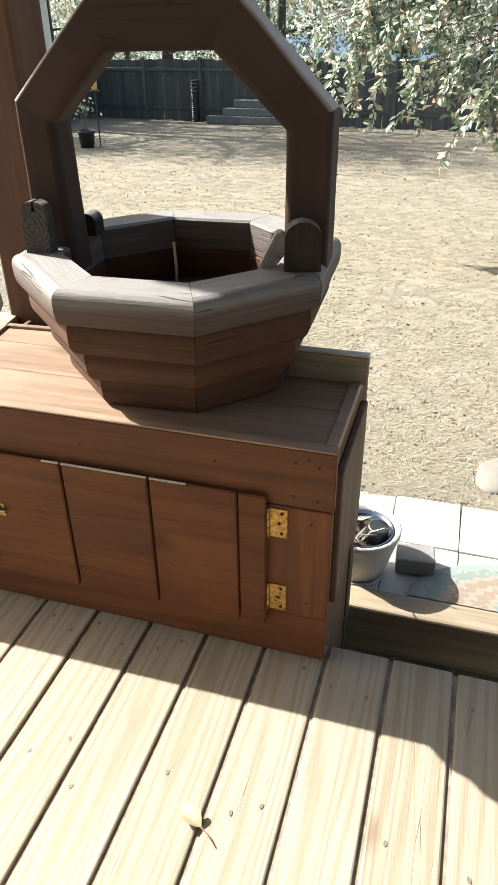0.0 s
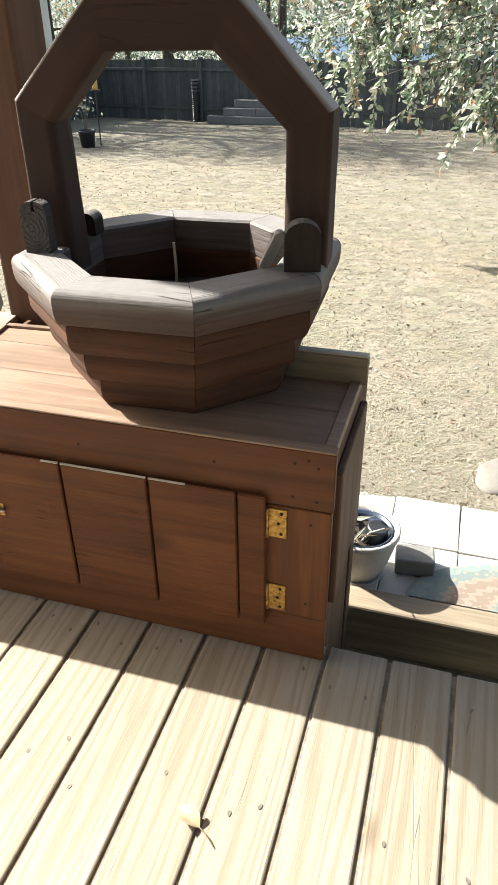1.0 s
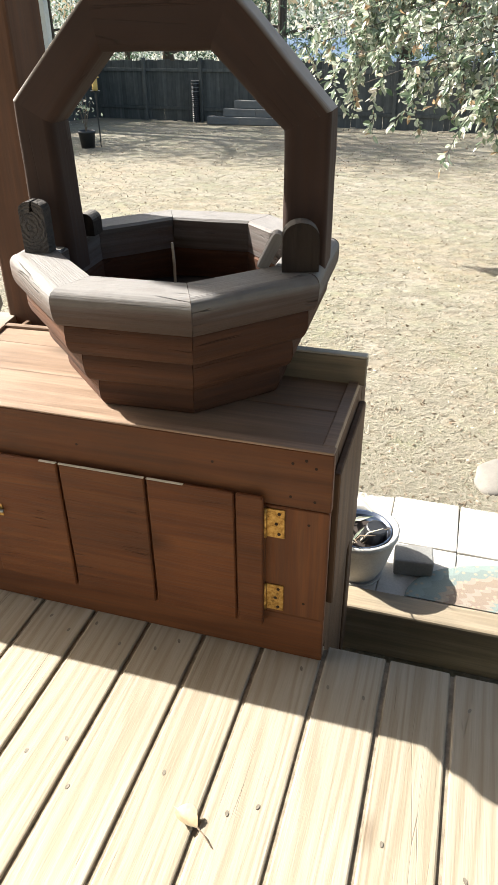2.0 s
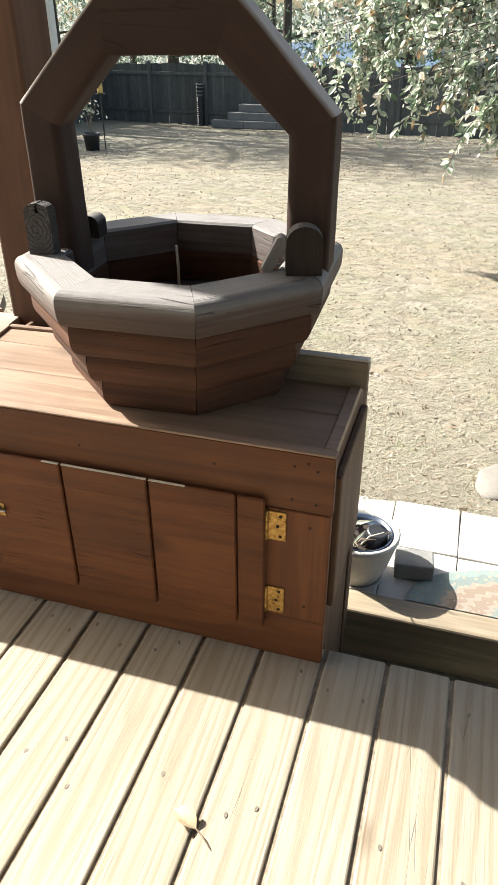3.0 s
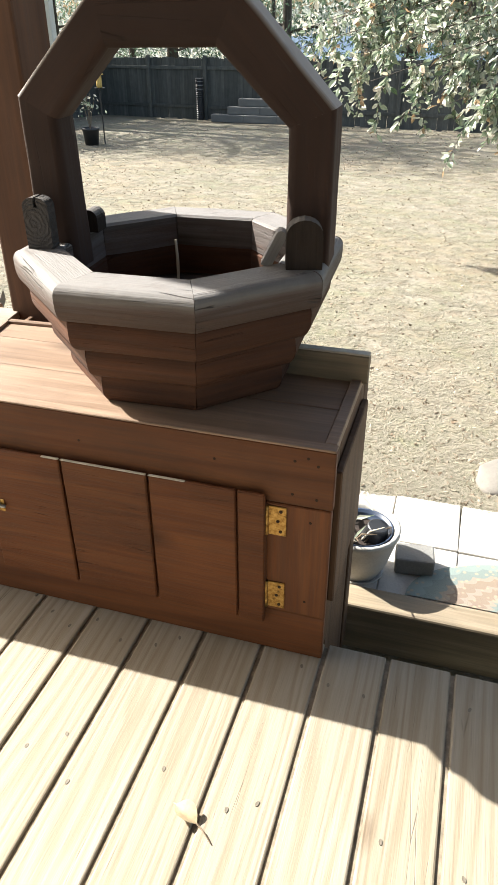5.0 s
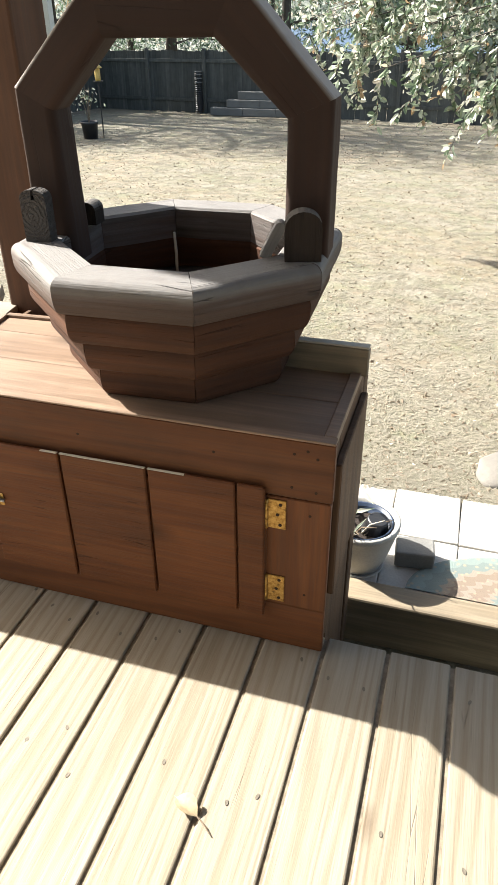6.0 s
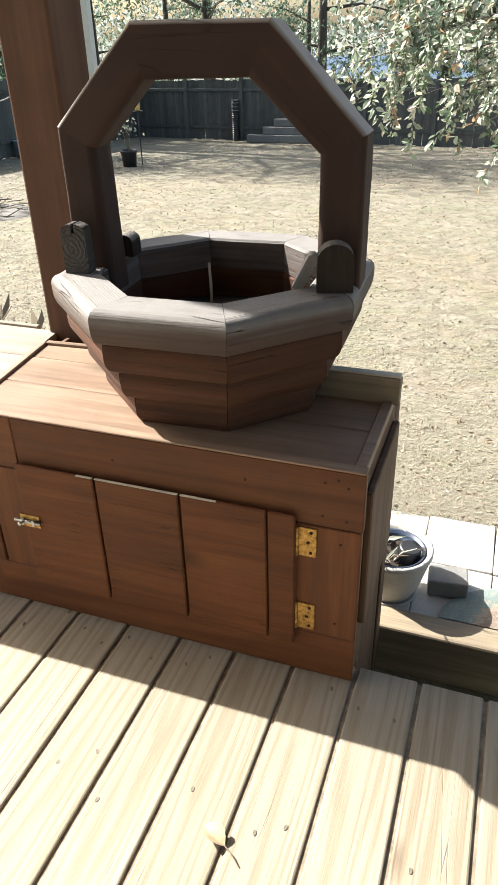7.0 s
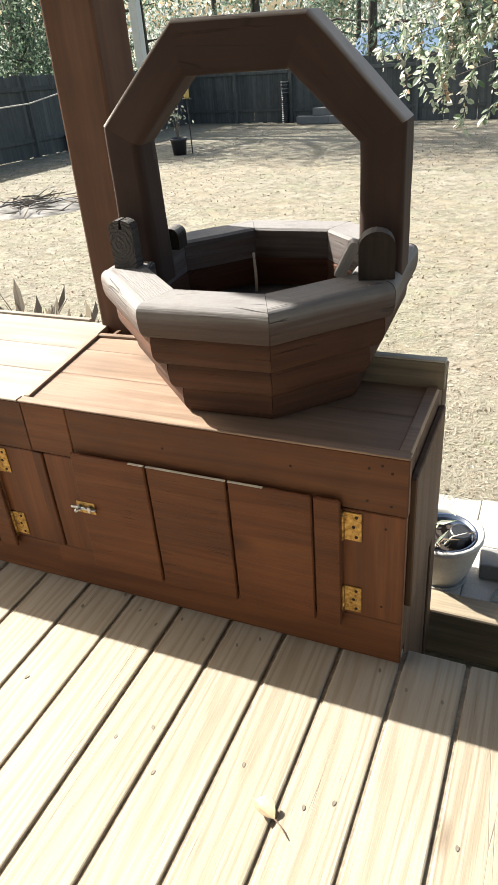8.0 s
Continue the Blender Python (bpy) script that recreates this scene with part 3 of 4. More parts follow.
for nx, nz in ((-0.055, 0.545), (-0.082, 0.535), (-0.085, 0.455), (-0.035, 0.53), (-0.035, 0.45), (-0.25, 0.51), (-0.56, 0.50), (-0.045, 0.39), (-0.05, 0.17)):
    part("nail", lathe([(0.0035, 0.0), (0.0030, 0.0012)], 8), DARKSCREW, front_cabinet, at=(nx, -0.0075, nz), turn=(90, 0, 0))

# upstand along the back of the top, beside the planter
board("back_board", -0.196, X1 + 0.020, 0.306, 0.326, TOPZ - 0.008, 0.630, STEPWOOD, front_cabinet, "short weathered upstand board with a pale strip for its sunlit top", bevel=0.002)
# pale strip painting the sunlight that the planter keeps off this top edge
board("bare_edge", -0.196, X1 + 0.020, 0.3055, 0.327, 0.6315, 0.6365, PALESTICK, front_cabinet, "pale strip in place of sunlight along the upstand top", bevel=0.001)

side_cabinet, XB = cabinet(X1 - W - 0.003, "red-brown stained wooden storage cabinet with sun-faded plank top", depth=0.515, edged=False, top=LIDPALE)

# ---- the planter ----
PX, PY, PZ, PHI = -0.428, 0.312, 0.561, 2.5
N8 = math.tan(radians(22.5))


def round_timber(a_in, a_out, z0, z1, a_low, flat, gap=0.0005):
    """One side of an octagon: a timber with a flat top, an eased upper arris and a lower edge rounded in to a_low; length along local X, outwards is -Y."""
    hgt = z1 - z0
    prof = [(a_in, z0), (a_in, z1 - 0.006), (a_in + 0.006, z1), (a_out - flat - 0.010, z1 - 0.0005)]
    for i in range(7):                      # upper edge
        t = math.pi / 2 * i / 6
        prof.append((a_out - flat + flat * math.sin(t), z1 - 0.32 * hgt * (1 - math.cos(t))))
    for i in range(9):                      # lower edge, a wider round
        t = math.pi / 2 * i / 8
        prof.append((a_out - (a_out - a_low) * (1 - math.cos(t)), z0 + 0.52 * hgt * (1 - math.sin(t))))
    bm = bmesh.new()
    ends = []
    n = 7
    for k in range(n):
        s = -1 + 2 * k / (n - 1)
        row = []
        for a, z in prof:
            half = a * N8 - gap
            wob = 0.0016 * noise.noise(Vector((s * half * 9, a * 30, z * 30)))
            row.append(bm.verts.new((s * half, -(a + wob), z + wob)))
        ends.append(row)
    m = len(prof)
    for a, b in zip(ends, ends[1:]):
        for i in range(m):
            face = bm.faces.new((a[i], a[(i + 1) % m], b[(i + 1) % m], b[i]))
            face.smooth = 3 < i < m - 1
    for row in (ends[0], ends[-1]):
        bm.faces.new([bm.verts.new(v.co) for v in row])
    return bm


def build_planter():
    p = thing("basket_planter", (PX, PY, PZ), "octagonal basket planter of dark stacked timbers with arched handle", "planter")
    p.rotation_euler = (0, 0, radians(PHI))
    H = 0.0716
    # inner face, outer face, foot of the outer face, ease of the upper edge
    courses = [(0.160, 0.254, 0.226, 0.005), (0.196, 0.285, 0.256, 0.005), (0.2345, 0.318, 0.288, 0.005), (0.236, 0.340, 0.322, 0.022)]
    for row, (a_in, a_out, a_low, flat) in enumerate(courses):
        z0 = row * H
        top = row == 3
        data = None
        for k in range(8):
            name = "rim_timber" if top else "timber"
            mat = TIMBER if top else TIMBER_IN
            if data is None:
                ob = part(name, round_timber(a_in, a_out, z0 + 0.0006, z0 + H - 0.0006 + (0.004 if top else 0), a_low, flat), mat, p)
                data = ob.data
            else:
                ob = part(name, data, mat, p)
            ob.matrix_basis = pose(0, 0, 0, 0, 0, 45 * k)
    floor_bm = lathe([(0.172, 0.002), (0.172, 0.02)], 8)
    part("bottom", floor_bm, TIMBER_IN, p).matrix_basis = pose(0, 0, 0, 0, 0, 22.5)
    return p


planter = build_planter()
RIM = PZ + 4 * 0.0716 + 0.004


def planter_frame(w, d, z):
    """A world point from the planter's own axes."""
    c, s = math.cos(radians(PHI)), math.sin(radians(PHI))
    return Vector((PX + w * c - d * s, PY + w * s + d * c, z))


def handle_bar(oa, ob, ib, ia, deep):
    """A timber of the arch between its outer and inner corners (w, z), in the arch's plane, rounded more on its inner side."""
    oa, ob, ib, ia = (Vector(p) for p in (oa, ob, ib, ia))
    wide = ((oa - ia).length + (ob - ib).length) / 2
    sect = []                                   # (share of the way from outer to inner side, depth)
    for side, back, r in ((1, 1, 0.020), (0, 1, 0.010), (0, -1, 0.010), (1, -1, 0.020)):
        start = {(1, 1): 0, (0, 1): 90, (0, -1): 180, (1, -1): 270}[(side, back)]
        for i in range(5):
            t = radians(start + i * 22.5)
            sect.append(((side * (wide - 2 * r) + r + r * math.cos(t)) / wide, back * (deep / 2 - r) + r * math.sin(t)))
    bm = bmesh.new()
    rows = []
    n = 9
    for k in range(n):
        f = k / (n - 1)
        row = []
        for v, d in sect:
            p = oa.lerp(ia, v).lerp(ob.lerp(ib, v), f)
            wob = 0.0014 * noise.noise(Vector((p.x * 9, p.y * 9, d * 25)))
            row.append(bm.verts.new((p.x + wob, d + wob, p.y + wob)))
        rows.append(row)
    m = len(sect)
    for ra, rb in zip(rows, rows[1:]):
        for i in range(m):
            bm.faces.new((ra[i], ra[(i + 1) % m], rb[(i + 1) % m], rb[i])).smooth = i % 5 != 4
    for row in (rows[0], rows[-1]):
        bm.faces.new([bm.verts.new(v.co) for v in row])
    # origin in the middle, length along local X
    mid = (oa + ob + ia + ib) / 4
    ang = math.atan2(ob.y - oa.y, ob.x - oa.x)
    m4 = Matrix.Translation((mid.x, 0, mid.y)) @ Matrix.Rotation(-ang, 4, "Y")
    bm.transform(m4.inverted())
    return bm, m4


def build_handle():
    deep, off = 0.094, -0.019
    z0 = RIM - PZ
    outer = [(-0.316, z0 - 0.06), (-0.316, 0.583), (-0.127, 0.769), (0.152, 0.765), (0.337, 0.573), (0.337, z0 - 0.06)]
    inner = [(-0.226, z0 - 0.06), (-0.236, 0.540), (-0.112, 0.667), (0.105, 0.669), (0.245, 0.536), (0.245, z0 - 0.06)]
    for i in range(5):
        bm, m4 = handle_bar(outer[i], outer[i + 1], inner[i + 1], inner[i], deep)
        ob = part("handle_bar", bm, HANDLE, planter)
        ob.matrix_basis = Matrix.Translation((0, off, 0)) @ m4


build_handle()


def stub(w, d, wide, deep, tall, tilt=0.0, turn=0.0, stuff=None):
    """A short upright timber end with a rounded top, showing its end grain."""
    bm = bmesh.new()
    out = [(-wide / 2, 0), (wide / 2, 0)]
    n = 10
    r = wide / 2
    rise = 0.62 if stuff is None else 0.85
    for i in range(n + 1):
        t = math.pi * i / n
        if i == n // 2 and stuff is None:
            # a drying split down from the top
            out += [(0.005, tall - 0.0005), (0.0035, tall - 0.009), (0.0055, tall - 0.020), (-0.003, tall - 0.021), (-0.002, tall - 0.010), (-0.001, tall - 0.0005)]
            continue
        out.append((r * math.cos(t), tall - r * rise + r * rise * math.sin(t)))
    f = [bm.verts.new((x, -deep / 2, z)) for x, z in out]
    k = [bm.verts.new((x, deep / 2, z)) for x, z in out]
    bm.faces.new(f)
    bm.faces.new(k[::-1])
    for i in range(len(out)):
        j = (i + 1) % len(out)
        bm.faces.new((f[i], k[i], k[j], f[j]))
    bmesh.ops.bevel(bm, geom=[e for e in bm.edges if len(e.link_faces) == 2 and e.calc_face_angle() > 1.2], offset=0.004, segments=2, affect="EDGES")
    ob = part("brace_block", bm, stuff or END, planter, "weathered timber end with cracked grain")
    ob.matrix_basis = Matrix.Translation((w, d, RIM - PZ - 0.001)) @ pose(0, 0, 0, tilt, 0, turn)
    return ob


stub(-0.281, -0.105, 0.058, 0.032, 0.108, 0, 2)
stub(0.294, -0.110, 0.072, 0.04, 0.096, 0, 14, DARKEND)
stub(-0.238, 0.055, 0.042, 0.045, 0.050, 0, 0, DARKEND)
lath = stub(0.214, -0.100, 0.021, 0.034, 0.078, 0, 0, LATH)
lath.matrix_basis = Matrix.Translation((0.214, -0.100, RIM - PZ - 0.004)) @ pose(0, 0, 0, 0, 27, 12)

# soil inside, with a bleached stick in it
ob = part("soil", lathe([(0.232, -0.004), (0.18, 0.0), (0.12, 0.006), (0.06, 0.003), (0.01, 0.005)], 40), SOIL, None, at=planter_frame(0, 0, PZ + 0.150), smooth=True)
tagged(ob, "dark bare potting soil inside the basket planter", "soil", kind="stuff")
st = part("plant_stick", tube([(0, 0, -0.01), (0.001, 0, 0.045), (-0.002, 0.001, 0.095)], [0.0042, 0.0040, 0.0032], 6), PALESTICK, None, at=(-0.505, 0.460, PZ + 0.156))
tagged(st, "thin bleached stick standing in the planter soil", "stick")


# ---- posts behind the cabinets ----
pst = thing("porch_post", (-0.957, 0.556, GROUND), "thick brown-stained square wooden porch post", "post")
part("shaft", block(0.15, 0.15, 3.0, 0.008, 2), POST, pst, at=(-0.957, 0.556, GROUND + 1.5))
part("base_collar", block(0.17, 0.17, 0.06, 0.004), POST, pst, at=(-0.957, 0.556, GROUND + 0.03))
wp = thing("white_pole", (-13.33, 21.5, ground_z(21.5)), "white painted square pole standing beyond the fence", "pole")
part("shaft", block(0.28, 0.28, 6.0, 0.012, 2), WHITE, wp, at=(-13.33, 21.5, ground_z(21.5) + 3.0))
part("foot_plate", block(0.34, 0.34, 0.03, 0.004), WHITE, wp, at=(-13.33, 21.5, ground_z(21.5) + 0.015))

# ---- beside the deck: pot, block, mat, stone ----
def grow_pot():
    px, py = -0.008, 0.662
    pot = thing("plant_pot", (px, py, GROUND + 0.006), "off-white ribbed plastic pot holding nursery pots and dry stems", "plant pot")
    pot.scale = (1.12, 1.12, 0.84)
    body = [(0.050, 0.0), (0.060, 0.010), (0.080, 0.07), (0.098, 0.165), (0.101, 0.196), (0.108, 0.204), (0.108, 0.222), (0.103, 0.226), (0.097, 0.222), (0.088, 0.205), (0.085, 0.15)]
    part("shell", lathe(body, 48, True, 24, 0.012), POTWHITE, pot, smooth=True)
    part("saucer", lathe([(0.060, -0.002), (0.074, 0.012), (0.071, 0.014), (0.056, 0.004)], 32), POTWHITE, pot, smooth=True)
    part("liner", lathe([(0.070, 0.15), (0.084, 0.214), (0.088, 0.216), (0.088, 0.211), (0.080, 0.20), (0.076, 0.17)], 32), POTBLUE, pot, "dark blue inner pot", smooth=True)
    part("soil", lathe([(0.075, 0.16), (0.078, 0.178)], 24), SOIL, pot)
    part("nursery_pot", lathe([(0.040, 0.0), (0.040, 0.008), (0.037, 0.009), (0.030, 0.064), (0.027, 0.067)], 24), POTBLACK, pot, "small black nursery pot turned upside down", at=(px + 0.036, py + 0.004, GROUND + 0.176), turn=(6, 8, 0))
    for k in range(15):
        a = random.uniform(0, 6.28)
        r = random.uniform(0.01, 0.06)
        b = a + random.uniform(-1.2, 1.2)
        tip = random.uniform(0.04, 0.085)
        x, y = r * math.cos(a) - 0.035, r * math.sin(a) - 0.01
        pts = [(x, y, 0.17), (x + 0.4 * tip * math.cos(b), y + 0.4 * tip * math.sin(b), 0.215 + 0.02 * random.random()),
               (x + tip * math.cos(b), y + tip * math.sin(b), 0.20 + random.uniform(0.0, 0.09))]
        part("stem", tube(pts, [0.0035, 0.0028, 0.0012], 6), PALESTICK if k % 3 else TWIG, pot, smooth=True)
    c, u, v = [], [], []
    for k in range(12):
        a = random.uniform(0, 6.28)
        p = Vector((random.uniform(-0.07, 0.03) , random.uniform(-0.07, 0.06), random.uniform(0.18, 0.30)))
        d = Vector((math.cos(a), math.sin(a), random.uniform(0.0, 0.9))).normalized() * random.uniform(0.02, 0.045)
        w = d.orthogonal().normalized() * random.uniform(0.004, 0.008)
        c.append(p), u.append(d), v.append(w)
    part("leaves", quads("leaves", np.array(c), np.array(u), np.array(v), 0.3), LEAF, pot, "thin green and straw leaves")


grow_pot()
blk = part("concrete_block", block(0.125, 0.09, 0.062, 0.006, 2), GREYBLOCK, None, at=(0.166, 0.728, GROUND + 0.006 + 0.0325), turn=(0, 0, 6))
tagged(blk, "dark grey concrete block on the pavers beside the pot", "block")


def door_mat():
    bm = bmesh.new()
    n = 64
    rows = []
    for r, z in ((1.0, 0.0), (1.0, 0.006), (0.97, 0.009), (0.6, 0.009), (0.2, 0.009), (0.0, 0.009)):
        rows.append([bm.verts.new((0.42 * r * math.cos(math.pi * k / n), 0.245 * r * math.sin(math.pi * k / n), z)) for k in range(n + 1)])
    for a, b in zip(rows, rows[1:]):
        for k in range(n):
            bm.faces.new((a[k], a[k + 1], b[k + 1], b[k]))
    bmesh.ops.remove_doubles(bm, verts=bm.verts, dist=1e-5)
    ob = part("door_mat", bm, MATWEAVE, None, at=(0.575, 0.578, GROUND + 0.009))
    tagged(ob, "half-round teal and tan patterned door mat on the pavers", "door mat")


def rock(name, at, size, material, label, category):
    bm = bmesh.new()
    bmesh.ops.create_icosphere(bm, subdivisions=3, radius=1.0)
    for v in bm.verts:
        n = noise.noise(v.co * 1.3 + Vector(at) * 7)
        v.co = v.co * (1 + 0.28 * n)
        v.co = Vector((v.co.x * size[0], v.co.y * size[1], max(-0.4, v.co.z) * size[2]))
    ob = part(name, bm, material, None, at=at, smooth=True)
    return tagged(ob, label, category)


door_mat()
rock("stepping_stone", (0.44, 1.36, ground_z(1.36) + 0.012), (0.09, 0.13, 0.03), STONE, "flat pale field stone lying in the dry lawn", "stone")


# ---- fallen leaf on the deck ----
def fallen_leaf():
    bm = bmesh.new()
    n = 9
    rows = []
    for i in range(n):
        t = i / (n - 1)
        w = 0.019 * math.sin(math.pi * min(1, t * 1.15)) ** 0.7 if t < 0.87 else 0.0
        w = max(w, 0.0012)
        lift = 0.002 + 0.006 * math.sin(math.pi * t)
        rows.append([bm.verts.new((x * w, t * 0.062, lift + abs(x) * w * 0.7)) for x in (-1, -0.5, 0, 0.5, 1)])
    for a, b in zip(rows, rows[1:]):
        for i in range(4):
            bm.faces.new((a[i], a[i + 1], b[i + 1], b[i]))
    lf = thing("fallen_leaf", (-0.12, -0.472, 0.0), "curled dry tan leaf lying on the deck boards", "leaf")
    part("blade", bm, plain("dry_tan_leaf", (0.50, 0.39, 0.24), 0.7, vary=0.3, scale=60), lf, at=(-0.142, -0.457, 0.001), turn=(0, 0, 66), smooth=True)
    part("stalk", tube([(0, 0, 0.004), (0.018, -0.012, 0.006), (0.036, -0.026, 0.002)], [0.0016, 0.0014, 0.001], 6), TWIG, lf, at=(-0.142, -0.457, 0.0))


fallen_leaf()


# ---- the yard: fence, blocks, pipe, pot, ash, clothes line ----
def fence_run(name, a, b, tall, label, seed_gap=0.146):
    """Upright boards on rails between posts; a, b: its ends in the plan."""
    a, b = Vector((*a, 0)), Vector((*b, 0))
    d = (b - a)
    L, turn = d.length, math.degrees(math.atan2(d.y, d.x))
    u = d.normalized()
    out = Vector((u.y, -u.x, 0))                 # towards the deck
    f = thing(name, (a.x, a.y, ground_z(a.y)), label, "fence")
    data, posts = None, None
    n = int(L / seed_gap)
    for i in range(n):
        p = a + u * (i + 0.5) * seed_gap
        z = ground_z(p.y)
        at = (p.x, p.y, z + tall / 2 + random.uniform(-0.02, 0.02))
        if data is None:
            data = part("fence_board", block(0.1455, 0.018, tall, 0.003), FENCE, f, at=at, turn=(0, 0, turn)).data
        else:
            part("fence_board", data, FENCE, f, at=at, turn=(0, random.uniform(-0.6, 0.6), turn))
    for i in range(int(L / 1.9) + 1):
        p = a + u * i * 1.9 + out * 0.055
        at = (p.x, p.y, ground_z(p.y) + tall / 2 + 0.03)
        if posts is None:
            posts = part("fence_post", block(0.09, 0.09, tall + 0.06, 0.005), FENCE, f, at=at, turn=(0, 0, turn)).data
        else:
            part("fence_post", posts, FENCE, f, at=at, turn=(0, 0, turn))
    za, zb = ground_z(a.y), ground_z(b.y)
    for h in (0.35, tall - 0.25):
        p = (a + b) / 2 + out * 0.028
        part("rail", block(L, 0.035, 0.085, 0.003), FENCE, f, at=(p.x, p.y, (za + zb) / 2 + h), turn=(0, -math.degrees(math.atan2(zb - za, L)), turn))


fence_run("back_fence", (-11.4, 20.7), (4.4, 18.2), 1.6, "weathered grey wooden privacy fence in shade behind the lawn")
fence_run("side_fence", (-10.3, 6.5), (-11.4, 20.7), 1.6, "weathered grey wooden fence closing the side of the yard")


def far_blocks():
    g = thing("retaining_blocks", (-6.4, 19.2, ground_z(19.2)), "stacked grey landscape blocks along the fence foot", "blocks")
    y = 19.35
    me = None
    for row, (x0, n) in enumerate(((-6.75, 3), (-6.30, 2), (-6.00, 2))):
        for i in range(n):
            at = (x0 + 0.95 * i, y + 0.1 * row, ground_z(y) + 0.11 + 0.2 * row)
            if me is None:
                me = part("stone_block", block(0.945, 0.24, 0.195, 0.015, 2), FARBLOCK, g, at=at).data
            else:
                part("stone_block", me, FARBLOCK, g, at=at, turn=(0, 0, random.uniform(-2, 2)))


far_blocks()


def corrugated_pipe():
    rings = []
    for i in range(22):
        z = i * 0.05
        rings += [(0.098, z), (0.110, z + 0.012), (0.110, z + 0.030), (0.098, z + 0.045)]
    pp = thing("drain_pipe", (-7.80, 19.93, ground_z(19.93)), "black corrugated drain pipe leaning upright, sun glints shown as pale rings", "pipe")
    part("pipe", lathe(rings, 20), POTBLACK, pp, smooth=False)
    # pale rings painting the sun glints on the upper corrugations
    for z in (0.80, 0.90, 1.00, 1.07):
        part("band", lathe([(0.113, z), (0.114, z + 0.006), (0.114, z + 0.018), (0.113, z + 0.024)], 20), GREYBLOCK, pp, "pale grey ring in place of a sun glint")


corrugated_pipe()


def far_pot():
    x, y = -7.23, 12.3
    z = ground_z(y)
    p = thing("nursery_pot", (x, y, z), "black plastic nursery pot with a thin sapling", "plant pot")
    part("shell", lathe([(0.13, 0.0), (0.16, 0.27), (0.175, 0.28), (0.175, 0.32), (0.16, 0.32), (0.15, 0.28), (0.12, 0.02)], 28), POTBLACK, p, smooth=True)
    part("soil", lathe([(0.14, 0.2), (0.15, 0.27)], 20), SOIL, p)
    for k in range(4):
        a = k * 1.7
        part("stem", tube([(0, 0, 0.25), (0.05 * math.cos(a), 0.05 * math.sin(a), 0.55), (0.16 * math.cos(a), 0.16 * math.sin(a), 0.85 + 0.06 * k)], [0.008, 0.006, 0.003], 6), TWIG, p)
    n = 70
    c = rng.normal((0, 0, 0.75), (0.14, 0.14, 0.14), (n, 3))
    u = rng.normal(0, 1, (n, 3))
    u = u / np.linalg.norm(u, axis=1, keepdims=True) * 0.04
    v = np.cross(u, rng.normal(0, 1, (n, 3)))
    v = v / np.linalg.norm(v, axis=1, keepdims=True) * 0.02
    part("leaves", quads("leaves", c, u, v, 0.2), LEAF, p)
    # bird feeder on a thin pole close by
    fx, fy = -7.10, 12.6
    fz = ground_z(fy)
    q = thing("bird_feeder", (fx, fy, fz), "small yellow bird feeder on a thin dark pole", "bird feeder")
    part("pole", tube([(0, 0, 0), (0, 0, 1.15)], 0.013, 8), POTBLACK, q)
    part("seed_tube", lathe([(0.05, 1.02), (0.055, 1.05), (0.055, 1.22), (0.04, 1.24)], 16), YELLOW, q, smooth=True)
    part("cap", lathe([(0.10, 1.24), (0.09, 1.26), (0.01, 1.33)], 16), YELLOW, q, smooth=True)
    part("tray", lathe([(0.09, 1.0), (0.10, 1.02), (0.09, 1.02)], 16), POTBLACK, q)


far_pot()


def ash_patch():
    x, y = -6.35, 6.5
    g = thing("fire_pit", (x, y, ground_z(y)), "spent campfire patch of pale ash and charred sticks", "fire pit")
    bm = bmesh.new()
    bmesh.ops.create_grid(bm, x_segments=26, y_segments=26, size=0.85)
    for v in bm.verts:
        r = v.co.length / 0.85
        v.co.z = max(-0.06, 0.05 * (1 - r * r)) + 0.05 * noise.noise(v.co * 5) * max(0.0, 1 - r) + (-0.06 if r > 1 else 0) - SLOPE * v.co.y
    part("ash", bm, ASH, g, smooth=True)
    for k in range(90):
        a, r = random.uniform(0, 6.28), random.uniform(0, 0.7)
        b = random.uniform(0, 6.28)
        l = random.uniform(0.06, 0.2)
        p = Vector((x + r * math.cos(a), y + r * math.sin(a), ground_z(y) + 0.05 + random.uniform(0, 0.04)))
        d = Vector((math.cos(b), math.sin(b), random.uniform(-0.1, 0.25))) * l
        part("charred_stick", tube([-d, d * 0.1, d], [0.008, 0.007, 0.004], 5), CHAR if k % 3 else TWIG, g, at=p)


ash_patch()
line = tube([(-8.2, 6.6, 0.72), (-8.45, 7.8, 0.50), (-8.67, 9.0, 0.39), (-8.88, 10.0, 0.35), (-9.02, 11.0, 0.40), (-9.25, 12.6, 0.62), (-9.5, 14.2, 0.95)], 0.011, 6)


def wilted_plant(at):
    """A clump of long dry leaves."""
    n = 24
    base = rng.normal(0, 0.05, (n, 3)) * (1, 1, 0)
    a = rng.uniform(0, 6.283, n)
    d = np.stack([np.cos(a) * rng.uniform(0.2, 0.9, n), np.sin(a) * rng.uniform(0.2, 0.9, n), rng.uniform(0.3, 1.0, n)], 1) * rng.uniform(0.075, 0.14, (n, 1))
    side = np.cross(d, (0, 0, 1.0))
    side = side / np.linalg.norm(side, axis=1, keepdims=True) * rng.uniform(0.018, 0.034, (n, 1))
    p = thing("wilted_plant", at, "clump of dry brown leaves growing beside the deck", "plant")
    part("leaves", blades("leaves", base + d * 1.5, d, side, 0.5), WILTED, p)
    for k in range(5):
        part("stalk", tube([(0, 0, 0), tuple(d[k] * 2.6)], [0.006, 0.002], 5), TWIG, p)


